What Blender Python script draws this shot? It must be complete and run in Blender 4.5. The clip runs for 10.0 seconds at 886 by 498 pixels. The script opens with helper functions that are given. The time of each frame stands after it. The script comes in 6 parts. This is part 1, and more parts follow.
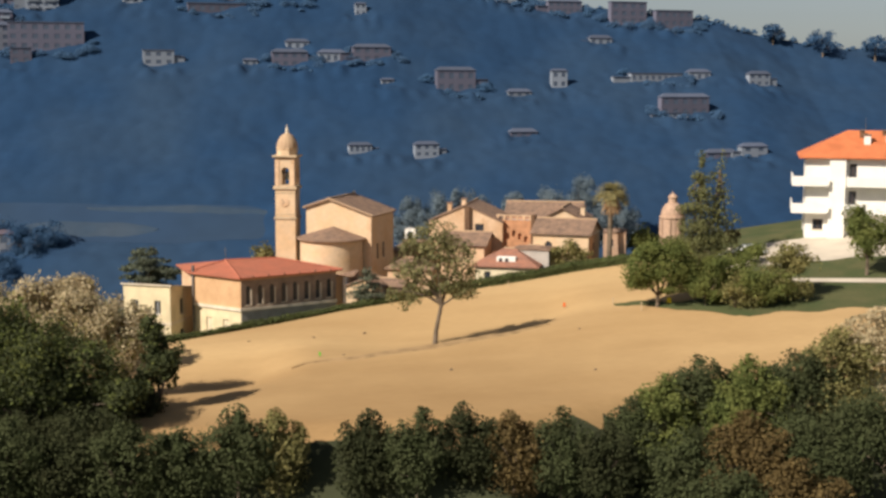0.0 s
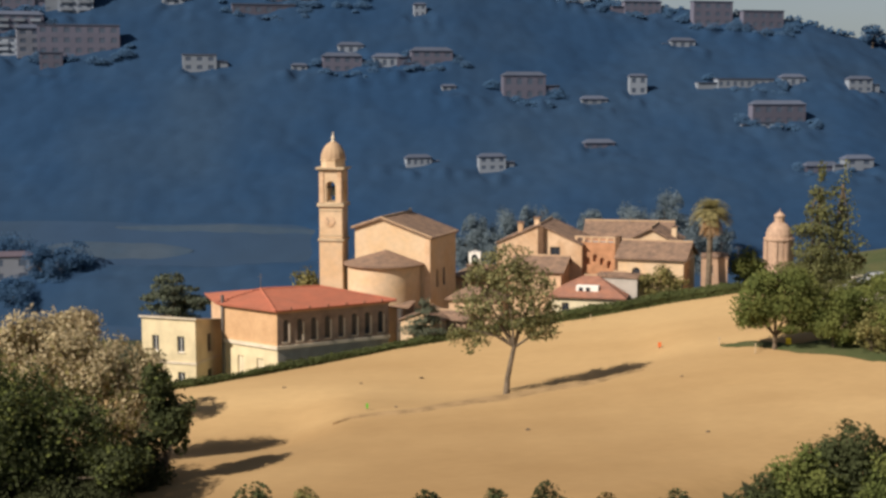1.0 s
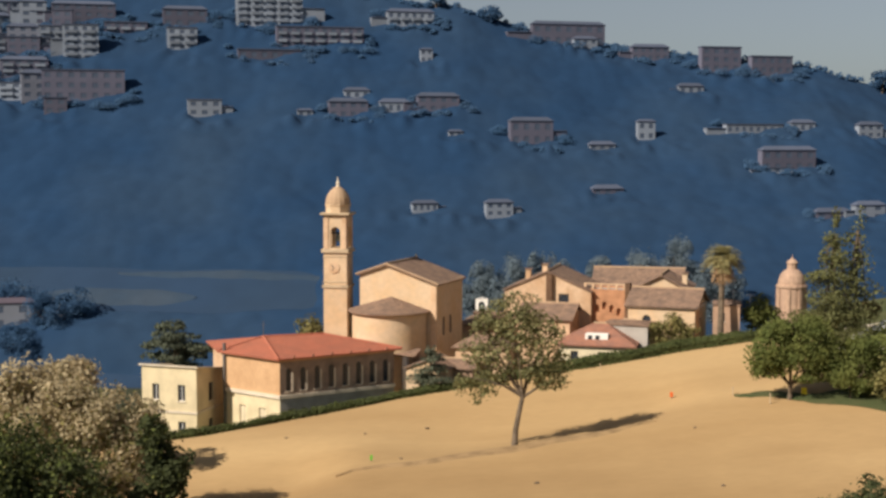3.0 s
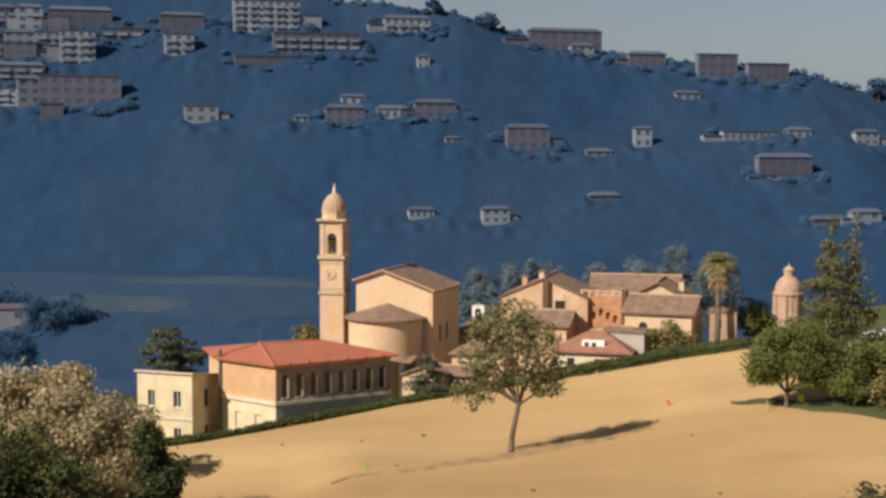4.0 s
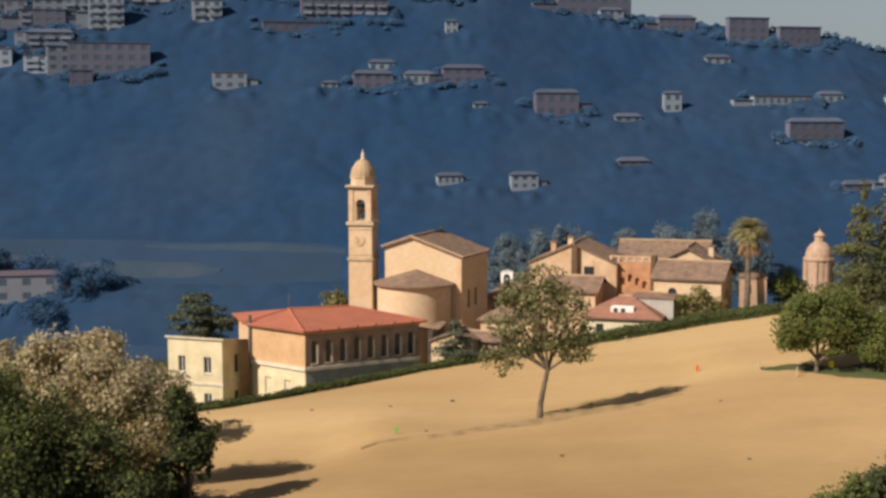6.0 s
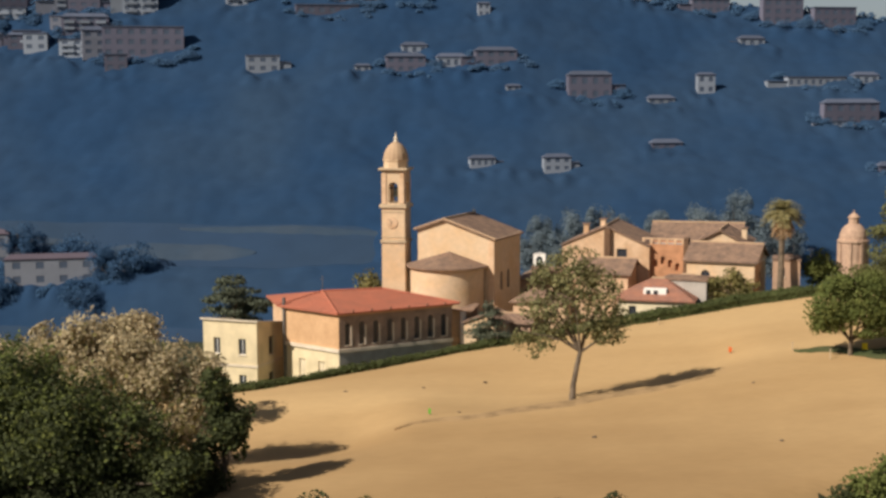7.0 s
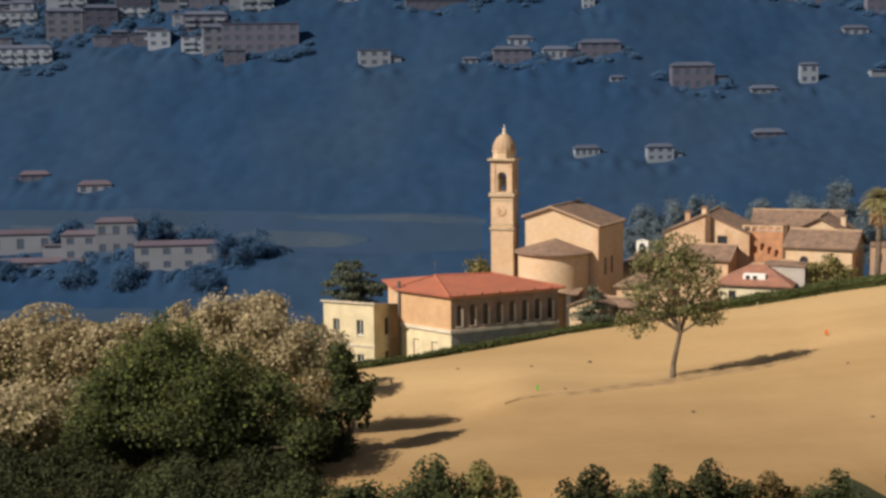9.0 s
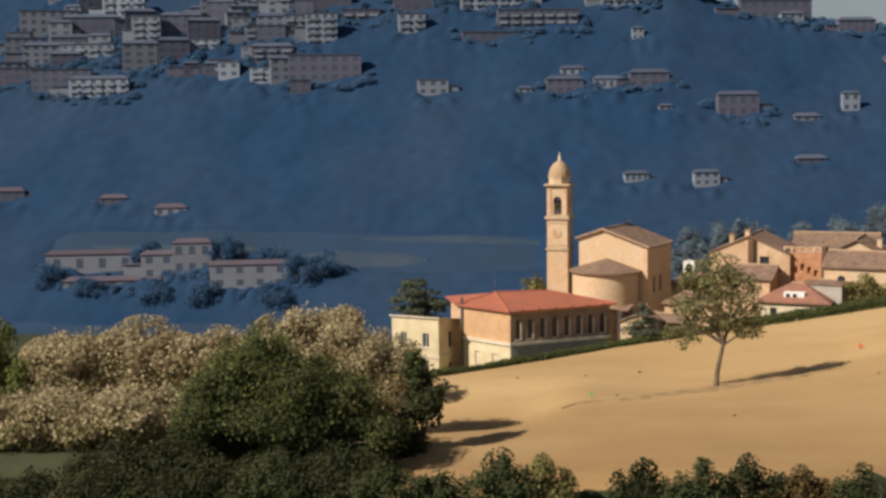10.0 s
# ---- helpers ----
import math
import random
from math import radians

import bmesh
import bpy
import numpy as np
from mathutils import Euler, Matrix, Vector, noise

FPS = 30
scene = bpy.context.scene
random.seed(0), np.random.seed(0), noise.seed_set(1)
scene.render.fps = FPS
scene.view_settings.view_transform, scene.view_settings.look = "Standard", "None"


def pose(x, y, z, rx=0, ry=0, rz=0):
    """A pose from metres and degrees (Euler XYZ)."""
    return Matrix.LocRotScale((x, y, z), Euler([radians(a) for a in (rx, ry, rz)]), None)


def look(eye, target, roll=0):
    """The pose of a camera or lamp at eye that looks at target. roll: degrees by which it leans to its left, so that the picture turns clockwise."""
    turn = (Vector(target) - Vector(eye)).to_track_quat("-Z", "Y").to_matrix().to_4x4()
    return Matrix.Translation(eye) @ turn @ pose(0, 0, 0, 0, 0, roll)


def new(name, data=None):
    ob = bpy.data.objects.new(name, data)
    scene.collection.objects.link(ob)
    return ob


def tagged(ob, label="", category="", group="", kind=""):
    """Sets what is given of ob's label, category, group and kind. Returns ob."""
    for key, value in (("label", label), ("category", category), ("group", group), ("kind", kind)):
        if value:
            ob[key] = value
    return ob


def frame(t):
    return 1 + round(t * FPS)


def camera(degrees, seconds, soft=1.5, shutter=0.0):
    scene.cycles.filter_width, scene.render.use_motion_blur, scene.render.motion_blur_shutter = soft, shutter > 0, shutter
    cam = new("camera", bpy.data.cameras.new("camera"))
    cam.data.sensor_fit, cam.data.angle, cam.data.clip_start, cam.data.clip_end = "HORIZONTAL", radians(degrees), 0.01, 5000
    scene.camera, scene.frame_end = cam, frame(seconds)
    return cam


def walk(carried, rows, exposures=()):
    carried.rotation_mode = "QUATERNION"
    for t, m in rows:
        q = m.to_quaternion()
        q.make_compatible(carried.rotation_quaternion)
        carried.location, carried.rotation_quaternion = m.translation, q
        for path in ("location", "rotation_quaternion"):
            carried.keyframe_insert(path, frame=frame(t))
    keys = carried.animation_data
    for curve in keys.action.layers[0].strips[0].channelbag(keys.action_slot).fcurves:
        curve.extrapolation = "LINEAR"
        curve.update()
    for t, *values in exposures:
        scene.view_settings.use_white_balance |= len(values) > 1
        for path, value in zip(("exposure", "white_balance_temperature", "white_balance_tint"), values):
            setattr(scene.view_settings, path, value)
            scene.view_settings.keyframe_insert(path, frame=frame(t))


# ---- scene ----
# ---- camera ----
cam = camera(36.2, 10.0, soft=2.9)
TILT = -4.5
# seconds, metres along the line of sight, yaw, pitch, roll
ROWS = [
    (0, -27.80, -2.665, -2.679, 0.01),
    (0.5, -11.29, -1.074, -2.408, -0.02),
    (1, -3.01, -0.121, -1.969, -0.03),
    (1.5, -0.03, 0.287, -1.442, -0.08),
    (2, -0.54, 0.284, -0.980, -0.05),
    (2.5, -0.50, 0.214, -0.494, -0.13),
    (3, -0.26, 0.153, -0.019, -0.09),
    (3.2, -0.27, 0.100, 0.130, -0.13),
    (3.75, -0.12, 0.020, 0.330, -0.18),
    (4.3, -0.03, 0.000, 0.110, -0.22),
    (4.5, -0.17, -0.001, -0.001, -0.24),
    (5, -0.07, 0.186, -0.382, -0.25),
    (5.5, 0.16, 0.595, -0.800, -0.16),
    (7, -0.52, 2.590, -1.922, 0.02),
    (7.5, -1.06, 3.552, -2.232, 0.03),
    (8, -1.78, 4.668, -2.420, 0.08),
    (8.5, -5.17, 5.794, -2.516, 0.13),
    (9, -8.25, 6.948, -2.384, 0.12),
    (9.5, -13.58, 8.028, -1.885, 0.06),
    (10, -20.24, 8.964, -1.414, 0.03),
]


def glide(t):
    """The camera's values at t, on a smooth curve through the rows."""
    k = max(i for i in range(len(ROWS) - 1) if ROWS[i][0] <= t)
    slopes = []
    for j in (k, k + 1):
        a, b = ROWS[max(0, j - 1)], ROWS[min(len(ROWS) - 1, j + 1)]
        slopes.append([(q - p) / (b[0] - a[0]) for p, q in zip(a[1:], b[1:])])
    a, b = ROWS[k], ROWS[k + 1]
    h = b[0] - a[0]
    s = (t - a[0]) / h
    values = []
    for p, q, m, n in zip(a[1:], b[1:], *slopes):
        values.append((2 * s ** 3 - 3 * s * s + 1) * p + (s ** 3 - 2 * s * s + s) * h * m + (3 * s * s - 2 * s ** 3) * q + (s ** 3 - s * s) * h * n)
    return values


path = []
for step in range(0, 101, 2):
    d, yaw, pitch, roll = glide(step / 10)
    path.append((step / 10, pose(0, 0, 0, TILT) @ pose(0, d, 0, 90 + pitch, roll, yaw)))
# the picture darkens slightly towards the end
walk(cam, path, [(0, 0.46), (1, 0.35), (2.5, 0.33), (5.5, 0.32), (7.5, 0.27), (9, 0.23), (10, 0.21)])

# ---- light ----
SUN_SIDE, SUN_UP = radians(36), radians(38)
to_sun = Vector((-math.cos(SUN_SIDE) * math.cos(SUN_UP), -math.sin(SUN_SIDE) * math.cos(SUN_UP), math.sin(SUN_UP)))
lamp = bpy.data.lights.new("sun", "SUN")
lamp.energy, lamp.angle, lamp.color = 5.0, radians(0.53), (1.0, 0.905, 0.80)
sun = new("sun", lamp)
sun.matrix_world = look(to_sun * 200, (0, 0, 0))
world = bpy.data.worlds.new("sky")
scene.world = world
world.use_nodes = True
sky = world.node_tree.nodes.new("ShaderNodeTexSky")
sky.sky_type, sky.sun_disc = "NISHITA", False
sky.sun_elevation, sky.sun_rotation = SUN_UP, math.atan2(to_sun.x, to_sun.y)
sky.air_density, sky.dust_density, sky.ozone_density = 1.0, 0.6, 5.0
pale = world.node_tree.nodes.new("ShaderNodeHueSaturation")
pale.inputs["Saturation"].default_value = 0.5
world.node_tree.links.new(sky.outputs[0], pale.inputs["Color"])
world.node_tree.links.new(pale.outputs[0], world.node_tree.nodes["Background"].inputs[0])
world.node_tree.nodes["Background"].inputs[1].default_value = 0.046


# ---- lie of the land ----
def blend(a, b, v):
    """0 below a, 1 above b, smooth between."""
    s = min(1.0, max(0.0, (v - a) / (b - a)))
    return s * s * (3 - 2 * s)


def step_line(v, table):
    """A value read off a table of (place, value) pairs."""
    if v <= table[0][0]:
        return table[0][1]
    for (a, p), (b, q) in zip(table, table[1:]):
        if v <= b:
            return p + (q - p) * (v - a) / (b - a)
    return table[-1][1]


SKYLINE = [(-260, 38), (-129, 39.5), (-81, 37), (-45, 33), (-17, 29.0), (3, 26.8), (16, 22.6), (36, 18.6), (52, 16.9), (74, 15.2), (91, 10.0), (122, 7.9), (260, 2)]
CREST = [(-60, 118), (-23.4, 126.5), (-15.7, 130.9), (-4.8, 137.0), (6.8, 140.0), (12.8, 141.4), (19.0, 142.8), (25.3, 144.7), (32.8, 145.8), (45, 147.3), (80, 148.8)]


def field_z(x, y):
    """The sloping stubble field, which rises to the right."""
    middle = 114.2 + 0.36 * (x - 6)
    dip = blend(middle - 1.5, middle + 7, y) * (1 - blend(middle + 7, middle + 20, y)) * blend(-10, 2, x) * (1 - blend(19, 25, x))
    dip = 0.95 * dip + 1.5 * blend(97, 108, y) * (1 - blend(110, 123, y)) * blend(-34, -27, x) * (1 - blend(-14, -7, x))
    return -dip - 25.7 + (0.075 + 0.0016 * (y - 115)) * (x - 6) + 0.035 * (y - 115) + 0.25 * math.sin(x * 0.11 + 1.0) * math.sin(y * 0.09)


def ground_z(x, y):
    """Height of the land: valley, field, village shelf, hollow, far hill."""
    crest = step_line(x, CREST)
    gully = step_line(x, [(-60, 92), (-20, 86), (10, 85), (24, 93), (40, 101), (70, 108)])
    z = field_z(x, y)
    low = -34 + 0.03 * x
    z = low + (z - low) * blend(gully - 9, gully, y)
    village = -28.5 + 0.11 * x
    if x > 36:
        village += (field_z(x, crest) - 0.3 - village) * blend(36, 46, x)
    z = z + (min(village, z) - z) * blend(crest, crest + 7, y)
    valley = -33.0
    z = z + (valley - z) * blend(163, 182, y)
    s = min(1.0, max(0.0, (y - 183) / 97.0))
    top = step_line(x, SKYLINE)
    z = max(z, valley + 4 * blend(180, 190, y) + (top - valley - 4) * s ** 1.3)
    if y > 280:
        z = top - 0.12 * (y - 280)
        z = max(z, -25)
    if abs(x) > 200 and y < 180:
        z = z + (-33 - z) * blend(200, 300, abs(x))
    if y < 75:
        z = low - 3 * (1 - blend(20, 75, y))
    return z


# ---- materials ----
def material(name, color, vary=0.15, scale=2.0, fine=14.0, rough=0.85, bump=0.3, metal=0.0, island=0.0, second=None, rows=0.0, row_depth=0.06, random_piece=0.0, leaf=False, streak=None):
    """A surface with variation at two scales, fine relief, and optional tile rows or leaf-to-leaf variety."""
    m = bpy.data.materials.new(name)
    m.use_nodes = True
    t = m.node_tree
    n, link = t.nodes, t.links.new
    shader = n["Principled BSDF"]
    shader.inputs["Roughness"].default_value, shader.inputs["Metallic"].default_value = rough, metal
    if "Specular IOR Level" in shader.inputs:
        shader.inputs["Specular IOR Level"].default_value = 0.25
    where = n.new("ShaderNodeTexCoord").outputs["Object"]
    big, small = n.new("ShaderNodeTexNoise"), n.new("ShaderNodeTexNoise")
    if streak:
        stretch = n.new("ShaderNodeMapping")
        stretch.inputs["Scale"].default_value, stretch.inputs["Rotation"].default_value = (*streak, 1), (0, 0, radians(-14))
        link(where, stretch.inputs["Vector"])
        where = stretch.outputs[0]
    big.inputs["Scale"].default_value, small.inputs["Scale"].default_value = scale, fine
    big.inputs["Detail"].default_value = small.inputs["Detail"].default_value = 5
    link(where, big.inputs["Vector"]), link(where, small.inputs["Vector"])
    mixer = n.new("ShaderNodeMix")
    mixer.data_type = "RGBA"
    other = second or [c * (1 - 2.2 * vary) for c in color]
    mixer.inputs[6].default_value, mixer.inputs[7].default_value = (*color, 1), (*other, 1)
    ramp = n.new("ShaderNodeMapRange")
    ramp.inputs[1].default_value, ramp.inputs[2].default_value = 0.38, 0.68
    link(big.outputs["Fac"], ramp.inputs[0]), link(ramp.outputs[0], mixer.inputs[0])
    value = n.new("ShaderNodeHueSaturation")
    link(mixer.outputs[2], value.inputs["Color"])
    grain = n.new("ShaderNodeMapRange")
    grain.inputs[3].default_value, grain.inputs[4].default_value = 1 - vary, 1 + vary
    link(small.outputs["Fac"], grain.inputs[0])
    amount = grain.outputs[0]
    if island:
        geo, lift, times = n.new("ShaderNodeNewGeometry"), n.new("ShaderNodeMapRange"), n.new("ShaderNodeMath")
        lift.inputs[3].default_value, lift.inputs[4].default_value = 1 - island, 1 + island
        times.operation = "MULTIPLY"
        link(geo.outputs["Random Per Island"], lift.inputs[0])
        link(lift.outputs[0], times.inputs[0]), link(amount, times.inputs[1])
        amount = times.outputs[0]
    if random_piece:
        info, lift, times = n.new("ShaderNodeObjectInfo"), n.new("ShaderNodeMapRange"), n.new("ShaderNodeMath")
        lift.inputs[3].default_value, lift.inputs[4].default_value = 1 - random_piece, 1 + random_piece
        times.operation = "MULTIPLY"
        link(info.outputs["Random"], lift.inputs[0])
        link(lift.outputs[0], times.inputs[0]), link(amount, times.inputs[1])
        amount = times.outputs[0]
    link(amount, value.inputs["Value"])
    link(value.outputs["Color"], shader.inputs["Base Color"])
    if bump:
        relief = n.new("ShaderNodeBump")
        relief.inputs["Strength"].default_value, relief.inputs["Distance"].default_value = bump, 0.03
        link(small.outputs["Fac"], relief.inputs["Height"])
        if rows:
            wave, deep = n.new("ShaderNodeTexWave"), n.new("ShaderNodeBump")
            wave.inputs["Scale"].default_value, wave.inputs["Distortion"].default_value = rows, 1.2
            deep.inputs["Strength"].default_value, deep.inputs["Distance"].default_value = 0.8, row_depth
            link(where, wave.inputs["Vector"]), link(wave.outputs["Fac"], deep.inputs["Height"])
            link(relief.outputs[0], deep.inputs["Normal"])
            relief = deep
        link(relief.outputs[0], shader.inputs["Normal"])
    if leaf:
        out, thin, both = n["Material Output"], n.new("ShaderNodeBsdfTranslucent"), n.new("ShaderNodeMixShader")
        both.inputs[0].default_value = 0.44
        link(value.outputs["Color"], thin.inputs["Color"])
        link(shader.outputs[0], both.inputs[1]), link(thin.outputs[0], both.inputs[2]), link(both.outputs[0], out.inputs[0])
    return m


STUBBLE = material("dry_stubble", (0.475, 0.32, 0.152), 0.13, 0.05, 2.4, 0.95, 0.4, second=(0.375, 0.24, 0.107), streak=(0.35, 1.6))


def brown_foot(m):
    """Darkens and browns the stubble towards the foot of the field, in ragged streaks."""
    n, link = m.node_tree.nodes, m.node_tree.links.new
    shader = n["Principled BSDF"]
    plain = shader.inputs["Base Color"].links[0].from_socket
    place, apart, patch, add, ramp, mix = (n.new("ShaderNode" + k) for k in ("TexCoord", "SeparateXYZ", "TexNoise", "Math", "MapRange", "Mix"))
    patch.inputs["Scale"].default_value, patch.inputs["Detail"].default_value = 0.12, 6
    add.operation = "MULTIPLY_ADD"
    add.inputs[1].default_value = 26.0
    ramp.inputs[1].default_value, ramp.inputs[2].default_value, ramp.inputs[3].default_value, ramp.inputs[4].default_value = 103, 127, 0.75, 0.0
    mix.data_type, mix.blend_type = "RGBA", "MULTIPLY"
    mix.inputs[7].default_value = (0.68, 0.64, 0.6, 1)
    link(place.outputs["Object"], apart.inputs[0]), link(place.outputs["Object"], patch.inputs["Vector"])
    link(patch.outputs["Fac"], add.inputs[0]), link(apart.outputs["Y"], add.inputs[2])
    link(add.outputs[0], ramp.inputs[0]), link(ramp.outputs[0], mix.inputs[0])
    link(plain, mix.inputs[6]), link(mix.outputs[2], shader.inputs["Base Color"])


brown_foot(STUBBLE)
GRASS = material("rough_grass", (0.055, 0.07, 0.024), 0.25, 0.3, 3.0, 0.95, 0.6, second=(0.09, 0.088, 0.036))
EARTH = material("valley_earth", (0.05, 0.055, 0.026), 0.2, 0.1, 2.0, 0.95, 0.4)
# Far hillside, woodland and leaves: aerial haze is put into their blue colours.
HILL_HAZED = material("hazed_hillside", (0.022, 0.044, 0.078), 0.12, 0.03, 0.3, 1.0, 0.0, second=(0.021, 0.046, 0.09))
WOOD_HAZED = material("hazed_woodland", (0.025, 0.071, 0.156), 0.18, 0.035, 0.35, 1.0, 0.0, second=(0.04, 0.085, 0.158), leaf=True)
LEAF_HAZED = material("hazed_tree_leaves", (0.062, 0.135, 0.24), 0.10, 0.05, 0.6, 1.0, 0.0, island=0.06, second=(0.072, 0.14, 0.24), leaf=True)
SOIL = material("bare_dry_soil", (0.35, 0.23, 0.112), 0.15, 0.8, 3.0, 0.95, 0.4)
# Far meadow, its colour dulled and blued with painted haze.
MEADOW_HAZED = material("hazed_meadow", (0.041, 0.061, 0.087), 0.14, 0.12, 0.6, 1.0, 0.0, second=(0.03, 0.053, 0.084))
# Valley leaves greyed and lightened, the haze of the air in their colour.
LEAF_VALLEY_HAZED = material("hazed_valley_leaves", (0.19, 0.235, 0.255), 0.08, 0.08, 0.6, 1.0, 0.0, island=0.04, second=(0.155, 0.215, 0.26), leaf=True)
OCHRE = material("ochre_brick_plaster", (0.62, 0.435, 0.28), 0.26, 0.55, 1.9, 0.9, 0.5, second=(0.50, 0.315, 0.18))
OCHRE_PALE = material("pale_ochre_plaster", (0.6, 0.445, 0.29), 0.22, 0.45, 1.8, 0.9, 0.5, second=(0.58, 0.395, 0.225))
STONE = material("weathered_stone", (0.52, 0.40, 0.26), 0.12, 0.8, 8.0, 0.9, 0.4)
OLD_BRICK = material("weathered_old_brick", (0.47, 0.315, 0.215), 0.34, 0.9, 3.2, 0.95, 0.6, second=(0.36, 0.24, 0.17))
DOME_TILE = material("weathered_dome_tiles", (0.45, 0.31, 0.19), 0.2, 0.8, 4.0, 0.9, 0.5, second=(0.38, 0.255, 0.16))
ORANGE = material("orange_brick", (0.56, 0.35, 0.19), 0.18, 0.7, 3.5, 0.9, 0.4, second=(0.48, 0.29, 0.15))
# Browner copy of the orange brick, with the long side's shade put in.
ARCADE_SHADED = material("shaded_brown_brick", (0.34, 0.25, 0.19), 0.18, 0.7, 3.5, 0.9, 0.4)
RED_BRICK = material("red_brick", (0.50, 0.25, 0.13), 0.14, 1.0, 9.0, 0.9, 0.5)
YELLOW = material("yellow_plaster", (0.71, 0.59, 0.37), 0.1, 0.6, 7.0, 0.85, 0.2)
CREAM = material("cream_plaster", (0.7, 0.595, 0.4), 0.08, 0.7, 6.0, 0.85, 0.2)
WHITE = material("white_plaster", (0.80, 0.77, 0.70), 0.04, 0.5, 6.0, 0.8, 0.15)
PINK = material("pinkish_plaster", (0.46, 0.3, 0.2), 0.1, 0.7, 6.0, 0.9, 0.3)
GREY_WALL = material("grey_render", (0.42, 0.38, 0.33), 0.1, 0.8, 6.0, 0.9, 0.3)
TILE_RED = material("red_roof_tiles", (0.44, 0.145, 0.085), 0.16, 0.7, 7.0, 0.85, 0.4, second=(0.36, 0.13, 0.08), rows=1.6)
TILE_NEW = material("bright_red_roof_tiles", (0.62, 0.19, 0.075), 0.10, 0.7, 7.0, 0.8, 0.4, rows=1.6)
TILE_BROWN = material("old_brown_roof_tiles", (0.31, 0.20, 0.135), 0.38, 1.1, 2.6, 0.9, 0.6, second=(0.20, 0.135, 0.10), rows=1.6, row_depth=0.1)
TILE_DULL = material("dull_red_roof_tiles", (0.36, 0.165, 0.105), 0.3, 1.0, 3.0, 0.9, 0.5, second=(0.27, 0.14, 0.10), rows=1.6)
TRIM_PALE = material("pale_stone_trim", (0.68, 0.58, 0.44), 0.08, 1.0, 8.0, 0.85, 0.2)
DARK_WOOD = material("dark_painted_wood", (0.05, 0.055, 0.06), 0.2, 2.0, 10.0, 0.6, 0.2)
SHUTTER = material("brown_shutter", (0.16, 0.09, 0.05), 0.2, 2.0, 12.0, 0.7, 0.2)
METAL = material("dull_metal", (0.22, 0.21, 0.20), 0.15, 2.0, 15.0, 0.5, 0.1, metal=0.7)
BRONZE = material("weathered_bronze", (0.30, 0.33, 0.26), 0.15, 2.0, 10.0, 0.5, 0.1, metal=0.6)
BARK = material("grey_brown_bark", (0.17, 0.13, 0.09), 0.25, 1.5, 9.0, 0.95, 0.8)
GRAVEL = material("pale_gravel", (0.55, 0.48, 0.38), 0.10, 0.3, 4.0, 0.95, 0.4)
LEAF_WALNUT = material("walnut_leaves", (0.25, 0.23, 0.1), 0.12, 0.8, 5.0, 0.7, 0.0, island=0.45, second=(0.19, 0.195, 0.088), leaf=True)
LEAF_GREEN = material("green_leaves", (0.18, 0.195, 0.055), 0.12, 0.5, 4.0, 0.95, 0.0, island=0.25, second=(0.125, 0.155, 0.045), leaf=True)
LEAF_DARK = material("dark_green_leaves", (0.075, 0.09, 0.036), 0.12, 0.5, 4.0, 0.95, 0.0, island=0.12, second=(0.088, 0.098, 0.042), leaf=True)
LEAF_BUSH = material("deep_green_bush_leaves", (0.05, 0.058, 0.024), 0.12, 0.5, 4.0, 0.95, 0.0, island=0.15, second=(0.062, 0.066, 0.028), leaf=True)
LEAF_PALE = material("pale_seed_clusters", (0.52, 0.43, 0.27), 0.12, 0.6, 4.0, 0.8, 0.0, island=0.35, second=(0.4, 0.33, 0.19), leaf=True)
LEAF_OLIVE = material("olive_leaves", (0.27, 0.235, 0.09), 0.12, 0.6, 4.0, 0.75, 0.0, island=0.4, second=(0.19, 0.185, 0.065), leaf=True)
LEAF_RUST = material("rusty_leaves", (0.17, 0.12, 0.045), 0.12, 0.6, 4.0, 0.75, 0.0, island=0.4, leaf=True)
LEAF_CONIFER = material("conifer_needles", (0.2, 0.205, 0.085), 0.12, 0.6, 4.0, 0.95, 0.0, island=0.25, leaf=True)
LEAF_CEDAR = material("cedar_needles", (0.15, 0.17, 0.115), 0.12, 0.6, 4.0, 0.8, 0.0, island=0.35, leaf=True)
LEAF_PALM = material("palm_fronds", (0.36, 0.32, 0.15), 0.12, 0.6, 4.0, 0.6, 0.0, island=0.4, leaf=True)
FROND_DEAD = material("dead_palm_fronds", (0.55, 0.38, 0.22), 0.15, 0.6, 4.0, 0.85, 0.0, island=0.3, leaf=True)
HEDGE = material("crest_hedge_leaves", (0.115, 0.135, 0.046), 0.15, 0.5, 4.0, 0.75, 0.0, island=0.35, leaf=True)
# Far house walls, roofs and windows: haze painted in as muted blue-grey.
HAZED_WALL = material("hazed_pale_wall", (0.225, 0.255, 0.3), 0.06, 0.3, 2.0, 0.95, 0.0, random_piece=0.25)
HAZED_TAN = material("hazed_tan_wall", (0.18, 0.192, 0.232), 0.08, 0.3, 2.0, 0.95, 0.0, random_piece=0.2)
HAZED_PINK = material("hazed_brick_wall", (0.108, 0.108, 0.146), 0.06, 0.3, 2.0, 0.95, 0.0, random_piece=0.2)
HAZED_ROOF = material("hazed_tiled_roof", (0.08, 0.096, 0.138), 0.06, 0.3, 2.0, 0.95, 0.0, random_piece=0.15)
HAZED_FARM_WALL = material("hazed_white_wall", (0.235, 0.25, 0.285), 0.06, 0.3, 2.0, 0.95, 0.0, random_piece=0.15)
HAZED_FARM_ROOF = material("hazed_red_roof", (0.098, 0.08, 0.1), 0.06, 0.3, 2.0, 0.95, 0.0, random_piece=0.15)
HAZED_WINDOW = material("hazed_window_pane", (0.08, 0.105, 0.15), 0.05, 0.3, 2.0, 0.6, 0.0)
